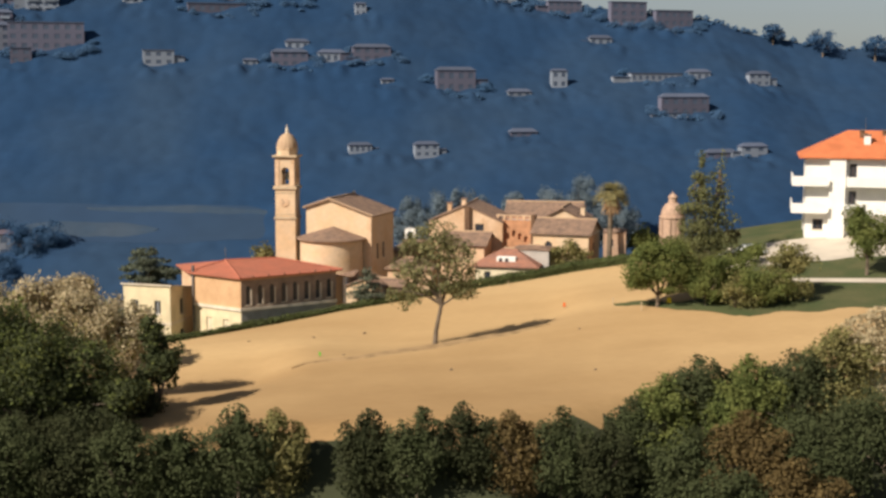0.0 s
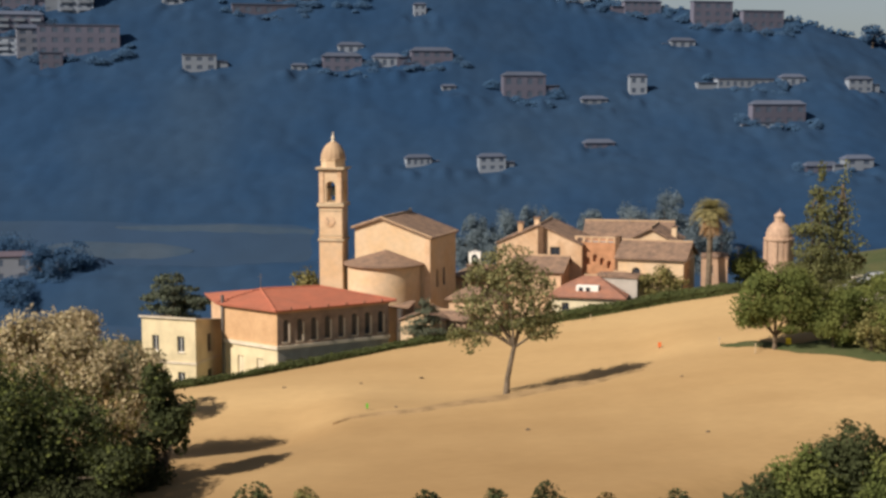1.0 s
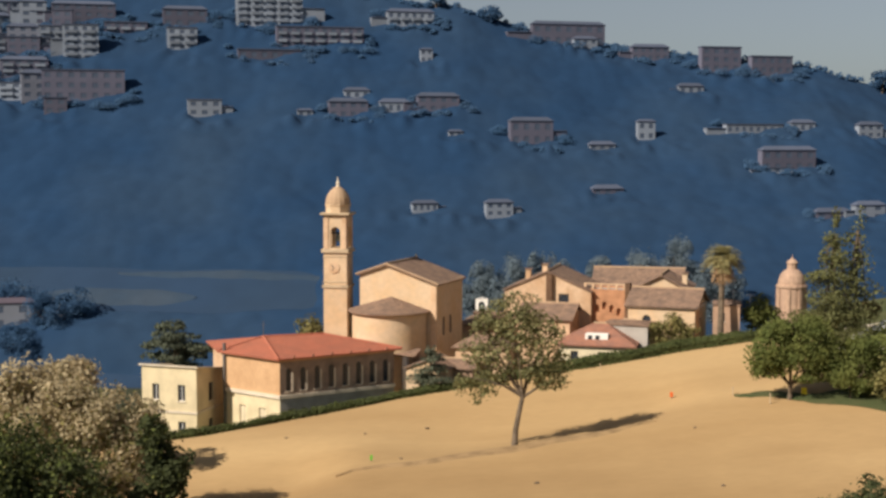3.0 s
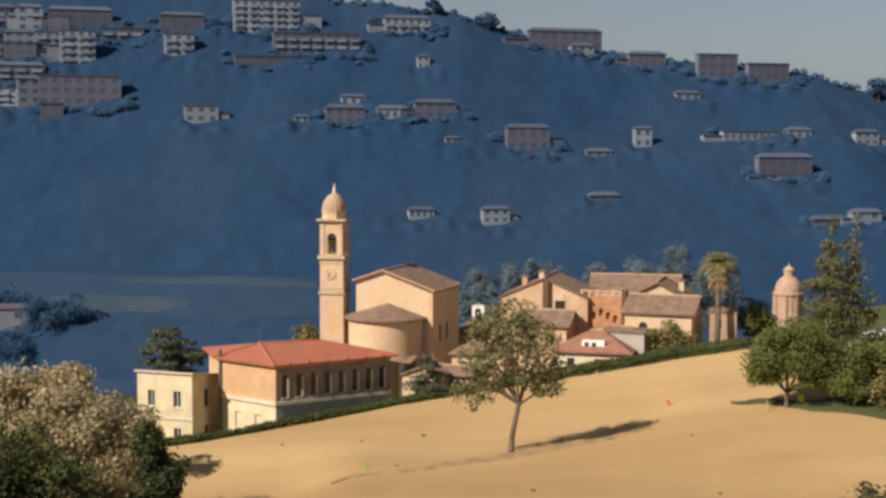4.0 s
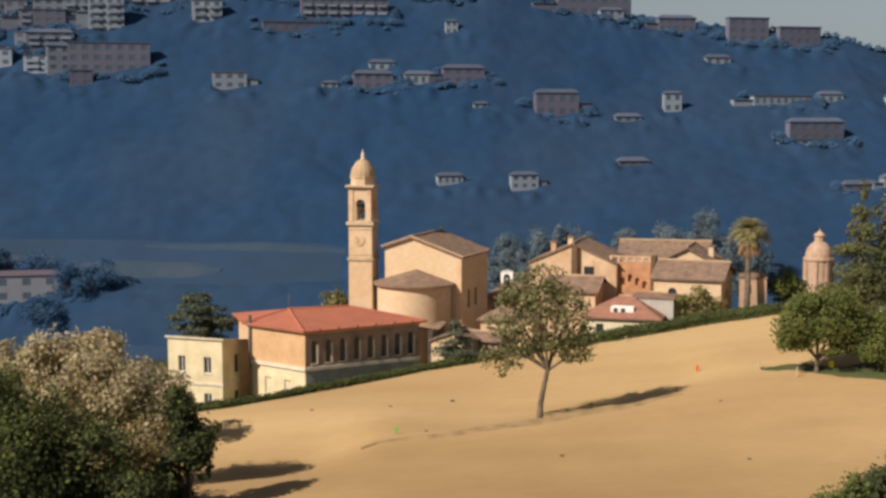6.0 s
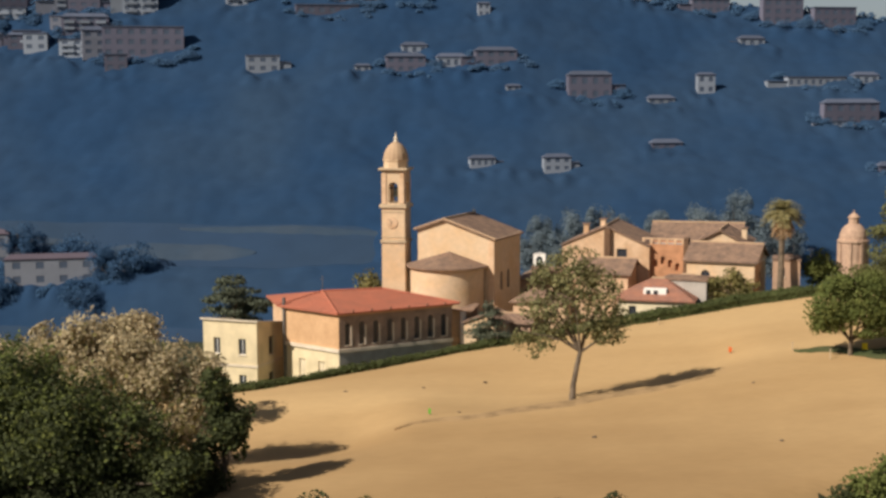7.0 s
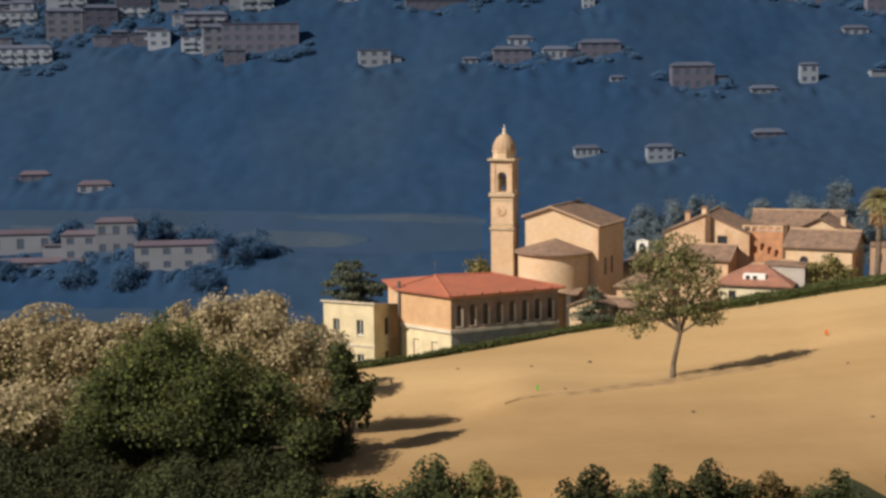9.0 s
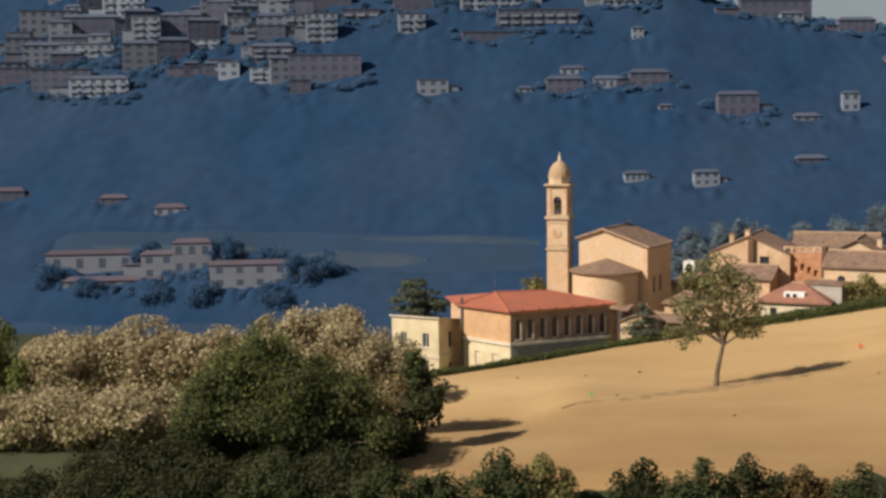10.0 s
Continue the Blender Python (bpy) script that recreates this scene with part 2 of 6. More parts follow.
ORANGE_CLOTH = material("orange_plastic", (0.75, 0.16, 0.04), 0.1, 2.0, 8.0, 0.6, 0.1)
YELLOW_CLOTH = material("yellow_plastic", (0.80, 0.60, 0.03), 0.1, 2.0, 8.0, 0.6, 0.1)
GREEN_CLOTH = material("green_plastic", (0.15, 0.45, 0.05), 0.1, 2.0, 8.0, 0.6, 0.1)
CAR_WHITE = material("white_car_paint", (0.78, 0.78, 0.78), 0.02, 1.0, 6.0, 0.25, 0.0)
CAR_DARK = material("black_rubber", (0.03, 0.03, 0.03), 0.1, 1.0, 6.0, 0.8, 0.0)


def glass_material():
    m = bpy.data.materials.new("window_glass")
    m.use_nodes = True
    s = m.node_tree.nodes["Principled BSDF"]
    s.inputs["Base Color"].default_value = (0.035, 0.04, 0.05, 1)
    s.inputs["Roughness"].default_value = 0.12
    return m


GLASS = glass_material()

# ---- building kit ----


def part(name, bm, mat, parent, label=""):
    """Links a bmesh as one mesh object under a thing or a part."""
    me = bpy.data.meshes.new(name)
    bm.to_mesh(me)
    bm.free()
    me.materials.append(mat)
    ob = new(name, me)
    ob.parent = parent
    return tagged(ob, label)


def thing(name, where, turn, label, category, group="", kind=""):
    """An empty at the base of a thing, which carries its parts."""
    ob = new(name)
    ob.empty_display_size = 0.5
    ob.matrix_world = pose(*where, 0, 0, turn)
    return tagged(ob, label, category, group, kind)


def quad(bm, *corners):
    return bm.faces.new([bm.verts.new(c) for c in corners])


def add_box(bm, x0, x1, y0, y1, z0, z1):
    v = [bm.verts.new((x, y, z)) for z in (z0, z1) for y in (y0, y1) for x in (x0, x1)]
    for a in ((0, 2, 3, 1), (4, 5, 7, 6), (0, 1, 5, 4), (2, 6, 7, 3), (0, 4, 6, 2), (1, 3, 7, 5)):
        bm.faces.new([v[i] for i in a])


def box(x0, x1, y0, y1, z0, z1, bevel=0.0):
    bm = bmesh.new()
    add_box(bm, x0, x1, y0, y1, z0, z1)
    if bevel:
        bmesh.ops.bevel(bm, geom=bm.edges[:], offset=bevel, segments=1, affect="EDGES")
    return bm


def add_tube(bm, points, radii, sides=8, close=True):
    """A tapered tube through the points."""
    rings = []
    for i, p in enumerate(points):
        p = Vector(p)
        ahead = Vector(points[min(i + 1, len(points) - 1)]) - Vector(points[max(i - 1, 0)])
        turn = ahead.to_track_quat("Z", "Y").to_matrix()
        rings.append([bm.verts.new(p + turn @ Vector((math.cos(a) * radii[i], math.sin(a) * radii[i], 0))) for a in (2 * math.pi * k / sides for k in range(sides))])
    for a, b in zip(rings, rings[1:]):
        for k in range(sides):
            bm.faces.new((a[k], a[(k + 1) % sides], b[(k + 1) % sides], b[k]))
    if close:
        bm.faces.new(rings[0][::-1]), bm.faces.new(rings[-1])


def lathe(profile, sides=20, x=0.0, y=0.0, start=0.0, sweep=360.0):
    """A turned body from (radius, height) pairs."""
    bm = bmesh.new()
    full = sweep >= 360
    count = sides if full else sides + 1
    rings = [[bm.verts.new((x + r * math.cos(a), y + r * math.sin(a), z)) for a in (radians(start + sweep * k / sides) for k in range(count))] for r, z in profile]
    for a, b in zip(rings, rings[1:]):
        for k in range(sides):
            j = (k + 1) % count
            bm.faces.new((a[k], a[j], b[j], b[k]))
    if full:
        bm.faces.new(rings[0][::-1]), bm.faces.new(rings[-1])
    return bm


def wall_sheet(bm, turn, width, height, holes, thick=0.35, z0=0.0):
    """An upright wall from (0,0) along x, moved by turn, with openings (x0, x1, z0, z1, arched) cut through it."""
    xs = sorted({0, width, *[h[0] for h in holes], *[h[1] for h in holes]})
    zs = sorted({z0, height, *[h[2] for h in holes], *[h[3] for h in holes]})

    def put(*pts):
        quad(bm, *[turn @ Vector(p) for p in pts])

    for xa, xb in zip(xs, xs[1:]):
        for za, zb in zip(zs, zs[1:]):
            mx, mz = (xa + xb) / 2, (za + zb) / 2
            if any(h[0] < mx < h[1] and h[2] < mz < h[3] for h in holes):
                continue
            put((xa, 0, za), (xb, 0, za), (xb, 0, zb), (xa, 0, zb))
            put((xa, thick, za), (xa, thick, zb), (xb, thick, zb), (xb, thick, za))
    for xa, xb, za, zb, *arch in holes:
        put((xa, 0, za), (xa, thick, za), (xb, thick, za), (xb, 0, za))
        r = (xb - xa) / 2
        arched = bool(arch and arch[0])
        top = zb - r if arched else zb
        put((xa, 0, za), (xa, 0, top), (xa, thick, top), (xa, thick, za))
        put((xb, 0, za), (xb, thick, za), (xb, thick, top), (xb, 0, top))
        if not arched:
            put((xa, 0, zb), (xb, 0, zb), (xb, thick, zb), (xa, thick, zb))
            continue
        arc = [(xa + r - r * math.cos(math.pi * k / 8), top + r * math.sin(math.pi * k / 8)) for k in range(9)]
        for (ax, az), (bx, bz) in zip(arc, arc[1:]):
            put((ax, 0, az), (bx, 0, bz), (bx, 0, zb), (ax, 0, zb))
            put((ax, thick, az), (ax, thick, zb), (bx, thick, zb), (bx, thick, bz))
            put((ax, 0, az), (ax, thick, az), (bx, thick, bz), (bx, 0, bz))
    put((0, 0, height), (width, 0, height), (width, thick, height), (0, thick, height))


def sides_of(width, depth):
    """Front, right, back and left of a block: pose and length of each wall."""
    return (pose(0, 0, 0), width), (pose(width, 0, 0, 0, 0, 90), depth), (pose(width, depth, 0, 0, 0, 180), width), (pose(0, depth, 0, 0, 0, 270), depth)


def add_window(parent, side, hole, pane=GLASS, frame_mat=DARK_WOOD, sill=True, shutters=None, warp=None):
    """A window of frame, pane and sill set into an opening of a wall."""
    xa, xb, za, zb = hole[:4]
    holder = new("window")
    holder.parent = parent
    place = (warp or Matrix()) @ side
    holder.empty_display_size = 0.2
    bm = bmesh.new()
    b = 0.07
    for q in ((xa, xa + b, 0.14, 0.2, za, zb), (xb - b, xb, 0.14, 0.2, za, zb), (xa + b, xb - b, 0.14, 0.2, za, za + b), (xa + b, xb - b, 0.14, 0.2, zb - b, zb), ((xa + xb) / 2 - 0.03, (xa + xb) / 2 + 0.03, 0.13, 0.2, za + b, zb - b)):
        add_box(bm, *q)
    def put(name, bm, mat):
        bm.transform(place)
        part(name, bm, mat, holder)

    put("window_frame", bm, frame_mat)
    put("pane", box(xa + b, xb - b, 0.17, 0.185, za + b, zb - b), pane)
    if sill:
        put("window_sill", box(xa - 0.08, xb + 0.08, -0.08, 0.14, za - 0.1, za - 0.004), TRIM_PALE)
    if shutters:
        w = (xb - xa) / 2
        for x0 in (xa - w * 0.95, xb - 0.05 * w):
            put("shutter", box(x0, x0 + w, -0.07, -0.012, za, zb), shutters)
    return holder


def roof_slab(faces, thick=0.16):
    """A roof of the given upper faces, as a slab."""
    bm = bmesh.new()
    for f in faces:
        quad(bm, *f)
    bmesh.ops.remove_doubles(bm, verts=bm.verts[:], dist=0.001)
    bmesh.ops.recalc_face_normals(bm, faces=bm.faces[:])
    if sum(f.normal.z for f in bm.faces) < 0:
        bmesh.ops.reverse_faces(bm, faces=bm.faces[:])
    bmesh.ops.solidify(bm, geom=bm.faces[:], thickness=thick)
    return bm


def hip_roof(width, depth, z, rise, eave=0.45, along="x", gable=False):
    x0, x1, y0, y1 = -eave, width + eave, -eave, depth + eave
    if along == "x":
        inset = 0 if gable else (y1 - y0) / 2
        a, b = (x0 + inset, (y0 + y1) / 2, z + rise), (x1 - inset, (y0 + y1) / 2, z + rise)
        f = [((x0, y0, z), (x1, y0, z), b, a), ((x1, y1, z), (x0, y1, z), a, b)]
        if not gable:
            f += [((x0, y1, z), (x0, y0, z), a), ((x1, y0, z), (x1, y1, z), b)]
    else:
        inset = 0 if gable else (x1 - x0) / 2
        a, b = ((x0 + x1) / 2, y0 + inset, z + rise), ((x0 + x1) / 2, y1 - inset, z + rise)
        f = [((x0, y1, z), (x0, y0, z), a, b), ((x1, y0, z), (x1, y1, z), b, a)]
        if not gable:
            f += [((x0, y0, z), (x1, y0, z), a), ((x1, y1, z), (x0, y1, z), b)]
    return roof_slab(f)


def gable_end(width, z, rise, turn, thick=0.3):
    bm = bmesh.new()
    tri = [(0, z), (width, z), (width / 2, z + rise)]
    front = [bm.verts.new(turn @ Vector((x, 0, h))) for x, h in tri]
    back = [bm.verts.new(turn @ Vector((x, thick, h))) for x, h in tri]
    bm.faces.new(front), bm.faces.new(back[::-1])
    for i in range(3):
        j = (i + 1) % 3
        bm.faces.new((front[i], back[i], back[j], front[j]))
    return bm


def chimney(parent, x, y, z, w=0.6, h=1.1, mat=OCHRE):
    part("chimney", box(x - w / 2, x + w / 2, y - w / 2, y + w / 2, z - 0.8, z + h, 0.03), mat, parent)
    part("chimney_cap", box(x - w * 0.68, x + w * 0.68, y - w * 0.68, y + w * 0.68, z + h + 0.003, z + h + 0.13), TILE_BROWN, parent)


def house(name, eave, width, depth, turn, label, wall, roof, rise=1.6, along="x", gable=False, windows=(), side_windows=(), chimneys=(), down=None, eave_out=0.4, group="", sill=True, shutters=None, trim=True):
    """A house by the top left corner of its front wall; the walls go down to the ground."""
    c, s = math.cos(radians(turn)), math.sin(radians(turn))
    x, y, z = eave
    low = min(ground_z(x + c * a - s * b, y + s * a + c * b) for a in (0, width) for b in (0, depth)) - 0.25
    if down:
        low = z - down
    tall = z - low
    ob = thing(name, (x, y, low), turn, label, "house", group)
    front_holes = [(a, b, tall - d, tall - e, *r) for a, b, d, e, *r in windows]
    right_holes = [(a, b, tall - d, tall - e, *r) for a, b, d, e, *r in side_windows]
    t = 0.35
    for (m, length), holes in zip(sides_of(width, depth), (front_holes, right_holes, [], [])):
        bm = bmesh.new()
        wall_sheet(bm, m, length, tall, holes, t)
        part("wall", bm, wall, ob)
        for h in holes:
            add_window(ob, m, h, sill=sill, shutters=shutters)
    part("roof", hip_roof(width, depth, tall + 0.02, rise, eave_out, along, gable), roof, ob)
    if gable:
        ends = (sides_of(width, depth)[1], sides_of(width, depth)[3]) if along == "x" else (sides_of(width, depth)[0], sides_of(width, depth)[2])
        for m, length in ends:
            part("gable", gable_end(length, tall, rise * length / (length + 2 * eave_out) - 0.05, m), wall, ob)
    bm = bmesh.new()
    inset = 0.0 if gable else (min(width, depth) / 2 + eave_out)
    if along == "x":
        ends = [(-eave_out + inset, depth / 2, tall + rise + 0.03), (width + eave_out - inset, depth / 2, tall + rise + 0.03)]
    else:
        ends = [(width / 2, -eave_out + inset, tall + rise + 0.03), (width / 2, depth + eave_out - inset, tall + rise + 0.03)]
    add_tube(bm, ends, [0.13, 0.13], 8)
    part("ridge_tiles", bm, DOME_TILE, ob)
    if trim:
        bm = bmesh.new()
        add_box(bm, -0.14, width + 0.14, -0.14, -0.003, tall - 0.28, tall - 0.03)
        add_box(bm, width + 0.003, width + 0.14, -0.003, depth, tall - 0.28, tall - 0.03)
        part("cornice", bm, TRIM_PALE, ob)
    for cx, cy, cz in chimneys:
        chimney(ob, cx, cy, tall + cz, mat=wall)
    return ob


# ---- plants ----


def leaf_mesh(name, spots, size, mat, parent, rng, stretch=1.6, label="", face=0.7):
    """Many small folded leaves at the spots (places and outward directions)."""
    where, out = spots
    n = len(where)
    fold = out * face + rng.normal(0, 0.5, (n, 3)) + np.array((0, 0, 0.2 * face))
    fold /= np.linalg.norm(fold, axis=1)[:, None] + 1e-9
    axis = np.cross(fold, rng.normal(0, 1, (n, 3)))
    axis /= np.linalg.norm(axis, axis=1)[:, None] + 1e-9
    across = np.cross(axis, fold)
    s = size * rng.uniform(0.55, 1.35, (n, 1))
    tip, half = axis * s * stretch, across * s * 0.5
    verts = np.stack([where - tip * 0.5, where + half + fold * s * 0.15, where + tip * 0.5, where - half + fold * s * 0.15], 1).reshape(-1, 3)
    faces = np.arange(4 * n).reshape(n, 4)
    me = bpy.data.meshes.new(name)
    me.from_pydata(verts.tolist(), [], faces.tolist())
    me.materials.append(mat)
    ob = new(name, me)
    ob.parent = parent
    return tagged(ob, label)


def crown_spots(lobes, count, rng, clump=0.22, shell=0.5, clumps=14):
    """Leaf places in clumps over uneven lobes (cx, cy, cz, rx, ry, rz)."""
    weights = np.array([l[3] * l[4] * l[5] for l in lobes]) ** 0.75
    weights /= weights.sum()
    places, outs = [], []
    for l, w in zip(lobes, weights):
        n = int(count * w)
        centre, radii = np.array(l[:3]), np.array(l[3:6])
        k = max(5, int(clumps * (0.5 + w * len(lobes) * 0.5)))
        d = rng.normal(0, 1, (k, 3))
        d /= np.linalg.norm(d, axis=1)[:, None]
        reach = rng.uniform(shell, 1.0, (k, 1)) * rng.uniform(0.85, 1.12, (k, 1))
        hubs = d * reach
        pick = rng.integers(0, k, n)
        p = hubs[pick] + rng.normal(0, clump, (n, 3))
        length = np.linalg.norm(p, axis=1)[:, None]
        p = np.where(length > 1.15, p / length * 1.15, p)
        places.append(centre + p * radii)
        outs.append(p / (np.linalg.norm(p, axis=1)[:, None] + 1e-6))
    return np.concatenate(places), np.concatenate(outs)


def tree(name, base, label, lobes, count, size, mat, seed, trunk_r=0.25, trunk_top=None, lean=(0.0, 0.0), limbs=6, category="tree", group="", clump=0.22, shell=0.5, clumps=14, second=None, share=0.0, stretch=1.6):
    """A tree or bush: tapered trunk, limbs towards the lobes of the crown, and leaves. Lobes are given from the base."""
    rng = np.random.default_rng(seed)
    ob = thing(name, base, 0, label, category, group)
    low = min(l[2] - l[5] for l in lobes)
    fork = trunk_top if trunk_top is not None else max(0.4, low + 0.5)
    bm = bmesh.new()
    top = Vector((lean[0], lean[1], fork))
    add_tube(bm, [(0, 0, -0.3), (lean[0] * 0.15, lean[1] * 0.15, fork * 0.33), (lean[0] * 0.6, lean[1] * 0.6, fork * 0.7), top], [trunk_r * 1.35, trunk_r, trunk_r * 0.9, trunk_r * 0.8], 9)
    part("trunk", bm, BARK, ob)
    bm = bmesh.new()
    for i in range(limbs):
        l = lobes[i % len(lobes)]
        end = Vector([l[j] + rng.uniform(-0.6, 0.6) * l[3 + j] for j in range(3)])
        mid = top.lerp(end, 0.45) + Vector((rng.normal(0, 0.2), rng.normal(0, 0.2), 0.25))
        add_tube(bm, [top - Vector((0, 0, 0.15)), mid, end], [trunk_r * 0.55, trunk_r * 0.36, trunk_r * 0.1], 6)
        for _ in range(2):
            twig = mid.lerp(end, rng.uniform(0.1, 0.6))
            add_tube(bm, [twig, twig + Vector(rng.normal(0, 0.5, 3)) * max(l[3:6]) * 0.6], [trunk_r * 0.22, trunk_r * 0.05], 5)
    part("branchwork", bm, BARK, ob)
    spots = crown_spots(lobes, count, rng, clump, shell, clumps)
    if second:
        # Second leaves gather high: seeds, and on dark trees a lit top in colour.
        height = spots[0][:, 2]
        height = (height - height.min()) / (height.max() - height.min())
        chance = rng.random(len(height)) < share * (0.35 + 0.95 * height)
        leaf_mesh("crown", (spots[0][~chance], spots[1][~chance]), size, mat, ob, rng, stretch)
        leaf_mesh("seed_or_lit_crown", (spots[0][chance], spots[1][chance]), size, second, ob, rng, stretch)
    else:
        leaf_mesh("crown", spots, size, mat, ob, rng, stretch)
    return ob


# ---- ground ----
def make_ground():
    xs = np.concatenate([np.linspace(-2500, -330, 8), np.linspace(-300, -115, 20), np.arange(-110, 141, 1.6), np.linspace(146, 300, 16), np.linspace(340, 2500, 8)])
    ys = np.concatenate([np.linspace(-1500, -60, 7), np.linspace(-40, 66, 12), np.arange(69, 184, 1.3), np.arange(185, 300, 2.2), np.linspace(306, 420, 10), np.linspace(500, 3000, 6)])
    verts, faces, kinds = [], [], []
    for y in ys:
        for x in xs:
            z = ground_z(x, y)
            near = 85 < y < 150 and abs(x) < 70
            z += 0.06 * noise.noise((x * 0.5, y * 0.5, 0)) if near else (0.8 * noise.noise((x * 0.06, y * 0.06, 3)) if 188 < y < 275 else 0)
            verts.append((x, y, z))
    w = len(xs)
    for j in range(len(ys) - 1):
        for i in range(w - 1):
            faces.append((j * w + i, j * w + i + 1, (j + 1) * w + i + 1, (j + 1) * w + i))
            x, y = (xs[i] + xs[i + 1]) / 2, (ys[j] + ys[j + 1]) / 2
            crest = step_line(x, CREST)
            if y > 180:
                kinds.append(2)
            elif step_line(x, [(-60, 92), (-20, 86), (10, 85), (24, 93), (40, 101), (70, 108)]) - 2.5 < y < crest + 0.3 and -75 < x < 75 and (x > -38 or y > 104):
                kinds.append(0)
            elif crest < y < 165:
                kinds.append(1)
            else:
                kinds.append(3)
    me = bpy.data.meshes.new("ground")
    me.from_pydata(verts, [], faces)
    for m in (STUBBLE, GRASS, HILL_HAZED, EARTH):
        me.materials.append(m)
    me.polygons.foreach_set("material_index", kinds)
    me.polygons.foreach_set("use_smooth", [True] * len(kinds))
    return tagged(new("ground", me), "rolling land with a dry golden stubble field below a wooded hill", "ground", kind="structure")


make_ground()


def make_verge():
    """The grass under the trees at the field's right end: a thin turf with a wavering edge."""
    bm = bmesh.new()
    columns = []
    for x in np.arange(26.6, 85, 0.45):
        front = step_line(x, [(26, 124.3), (27.2, 123.3), (34.6, 118.2), (38, 114.8), (52, 115), (85, 116)]) + 0.5 * math.sin(x * 0.9) + 0.35 * noise.noise((x * 1.3, 0, 0))
        back = min(step_line(x, CREST) + 3, front + step_line(x, [(26, 0.2), (29, 1.7), (34, 3.4), (39, 8), (44, 40)]))
        columns.append([bm.verts.new((x, y, ground_z(x, y) + 0.09 * min(1, 4 * k / 14) + 0.02)) for k, y in ((k, front + (back - front) * k / 14) for k in range(15))])
    for a, c in zip(columns, columns[1:]):
        for k in range(14):
            bm.faces.new((a[k], c[k], c[k + 1], a[k + 1]))
    me = bpy.data.meshes.new("grass_verge")
    bm.to_mesh(me)
    bm.free()
    me.materials.append(GRASS)
    tagged(new("grass_verge", me), "patch of green grass under the trees beside the stubble", "grass", kind="structure")


make_verge()


# ---- church ----
def make_church():
    turn = -20
    eave = (-9.62, 149.29, -15.3)
    low = ground_z(-5, 152) - 0.3
    tall = eave[2] - low
    ob = thing("church", (eave[0], eave[1], low), turn, "ochre brick village church with a round apse and brown tiled roofs", "church")
    wide, deep = 9.0, 8.7
    ridge, rise = 3.3, 1.95  # the ridge stands nearer the tower, so that wall is the taller one
    left_top = tall + rise * (1 - ridge / (wide - ridge))
    for (m, length), holes, top in zip(sides_of(wide, deep), ([], [(2.2, 2.9, tall - 6.0, tall - 3.9, True), (4.4, 5.1, tall - 6.0, tall - 3.9, True)], [], []), (tall, tall, tall, left_top - 0.12)):
        bm = bmesh.new()
        wall_sheet(bm, m, length, top, holes, 0.5)
        part("wall", bm, OCHRE_PALE, ob)
        for h in holes:
            add_window(ob, m, h, sill=False)
    e = 0.35
    lean = rise / (wide - ridge)
    left, right, crown = (-e, left_top - lean * e), (wide + e, tall - lean * e), (ridge, tall + rise)
    part("roof", roof_slab([((left[0], -e, left[1]), (crown[0], -e, crown[1]), (crown[0], deep + e, crown[1]), (left[0], deep + e, left[1])), ((crown[0], -e, crown[1]), (right[0], -e, right[1]), (right[0], deep + e, right[1]), (crown[0], deep + e, crown[1]))]), TILE_BROWN, ob)
    for y0, y1 in ((0, 0.5), (deep - 0.5, deep)):
        bm = bmesh.new()
        outline = [(0, tall + 0.003), (wide, tall + 0.003), (ridge, tall + rise - 0.2), (0, left_top - 0.2)]
        front, back = [bm.verts.new((x, y0, z)) for x, z in outline], [bm.verts.new((x, y1, z)) for x, z in outline]
        bm.faces.new(front), bm.faces.new(back[::-1])
        for i in range(4):
            bm.faces.new((front[i], back[i], back[(i + 1) % 4], front[(i + 1) % 4]))
        part("gable", bm, OCHRE_PALE, ob)
    bm = bmesh.new()
    add_tube(bm, [(ridge, -e, tall + rise + 0.04), (ridge, deep + e, tall + rise + 0.04)], [0.14, 0.14], 8)
    part("ridge_tiles", bm, DOME_TILE, ob)
    for x, z, x2, z2 in ((left[0], left[1], crown[0], crown[1]), (crown[0], crown[1], right[0], right[1])):
        bm = bmesh.new()
        add_tube(bm, [(x, -e + 0.05, z + 0.05), (x2, -e + 0.05, z2 + 0.05)], [0.1, 0.1], 6)
        part("verge_tiles", bm, DOME_TILE, ob)
    bm = bmesh.new()
    add_box(bm, wide + 0.003, wide + 0.2, 0, deep, tall - 0.4, tall - 0.05)
    part("cornice", bm, STONE, ob)
    part("corner_pier", box(wide - 0.55, wide + 0.12, -0.14, -0.004, 0, tall - 0.4, 0.02), OCHRE, ob)
    top = tall - 3.05
    r, ax, ay = 4.2, 3.8, -0.3
    part("apse_wall", lathe([(r, 0), (r, top)], 40, ax, ay, 180, 180), OCHRE_PALE, ob)
    part("apse_cornice", lathe([(r + 0.01, top - 0.35), (r + 0.22, top - 0.22), (r + 0.22, top), (r, top)], 40, ax, ay, 180, 180), STONE, ob)
    bm = bmesh.new()
    hub = bm.verts.new((ax, ay + 0.3, top + 1.4))
    lower = bm.verts.new((ax, ay + 0.3, top + 1.25))
    n = 28
    ring = [bm.verts.new((ax + (r + 0.45) * math.cos(radians(172 + 196 * k / n)), ay + (r + 0.45) * math.sin(radians(172 + 196 * k / n)), top + 0.02)) for k in range(n + 1)]
    under = [bm.verts.new(v.co - Vector((0, 0, 0.15))) for v in ring]
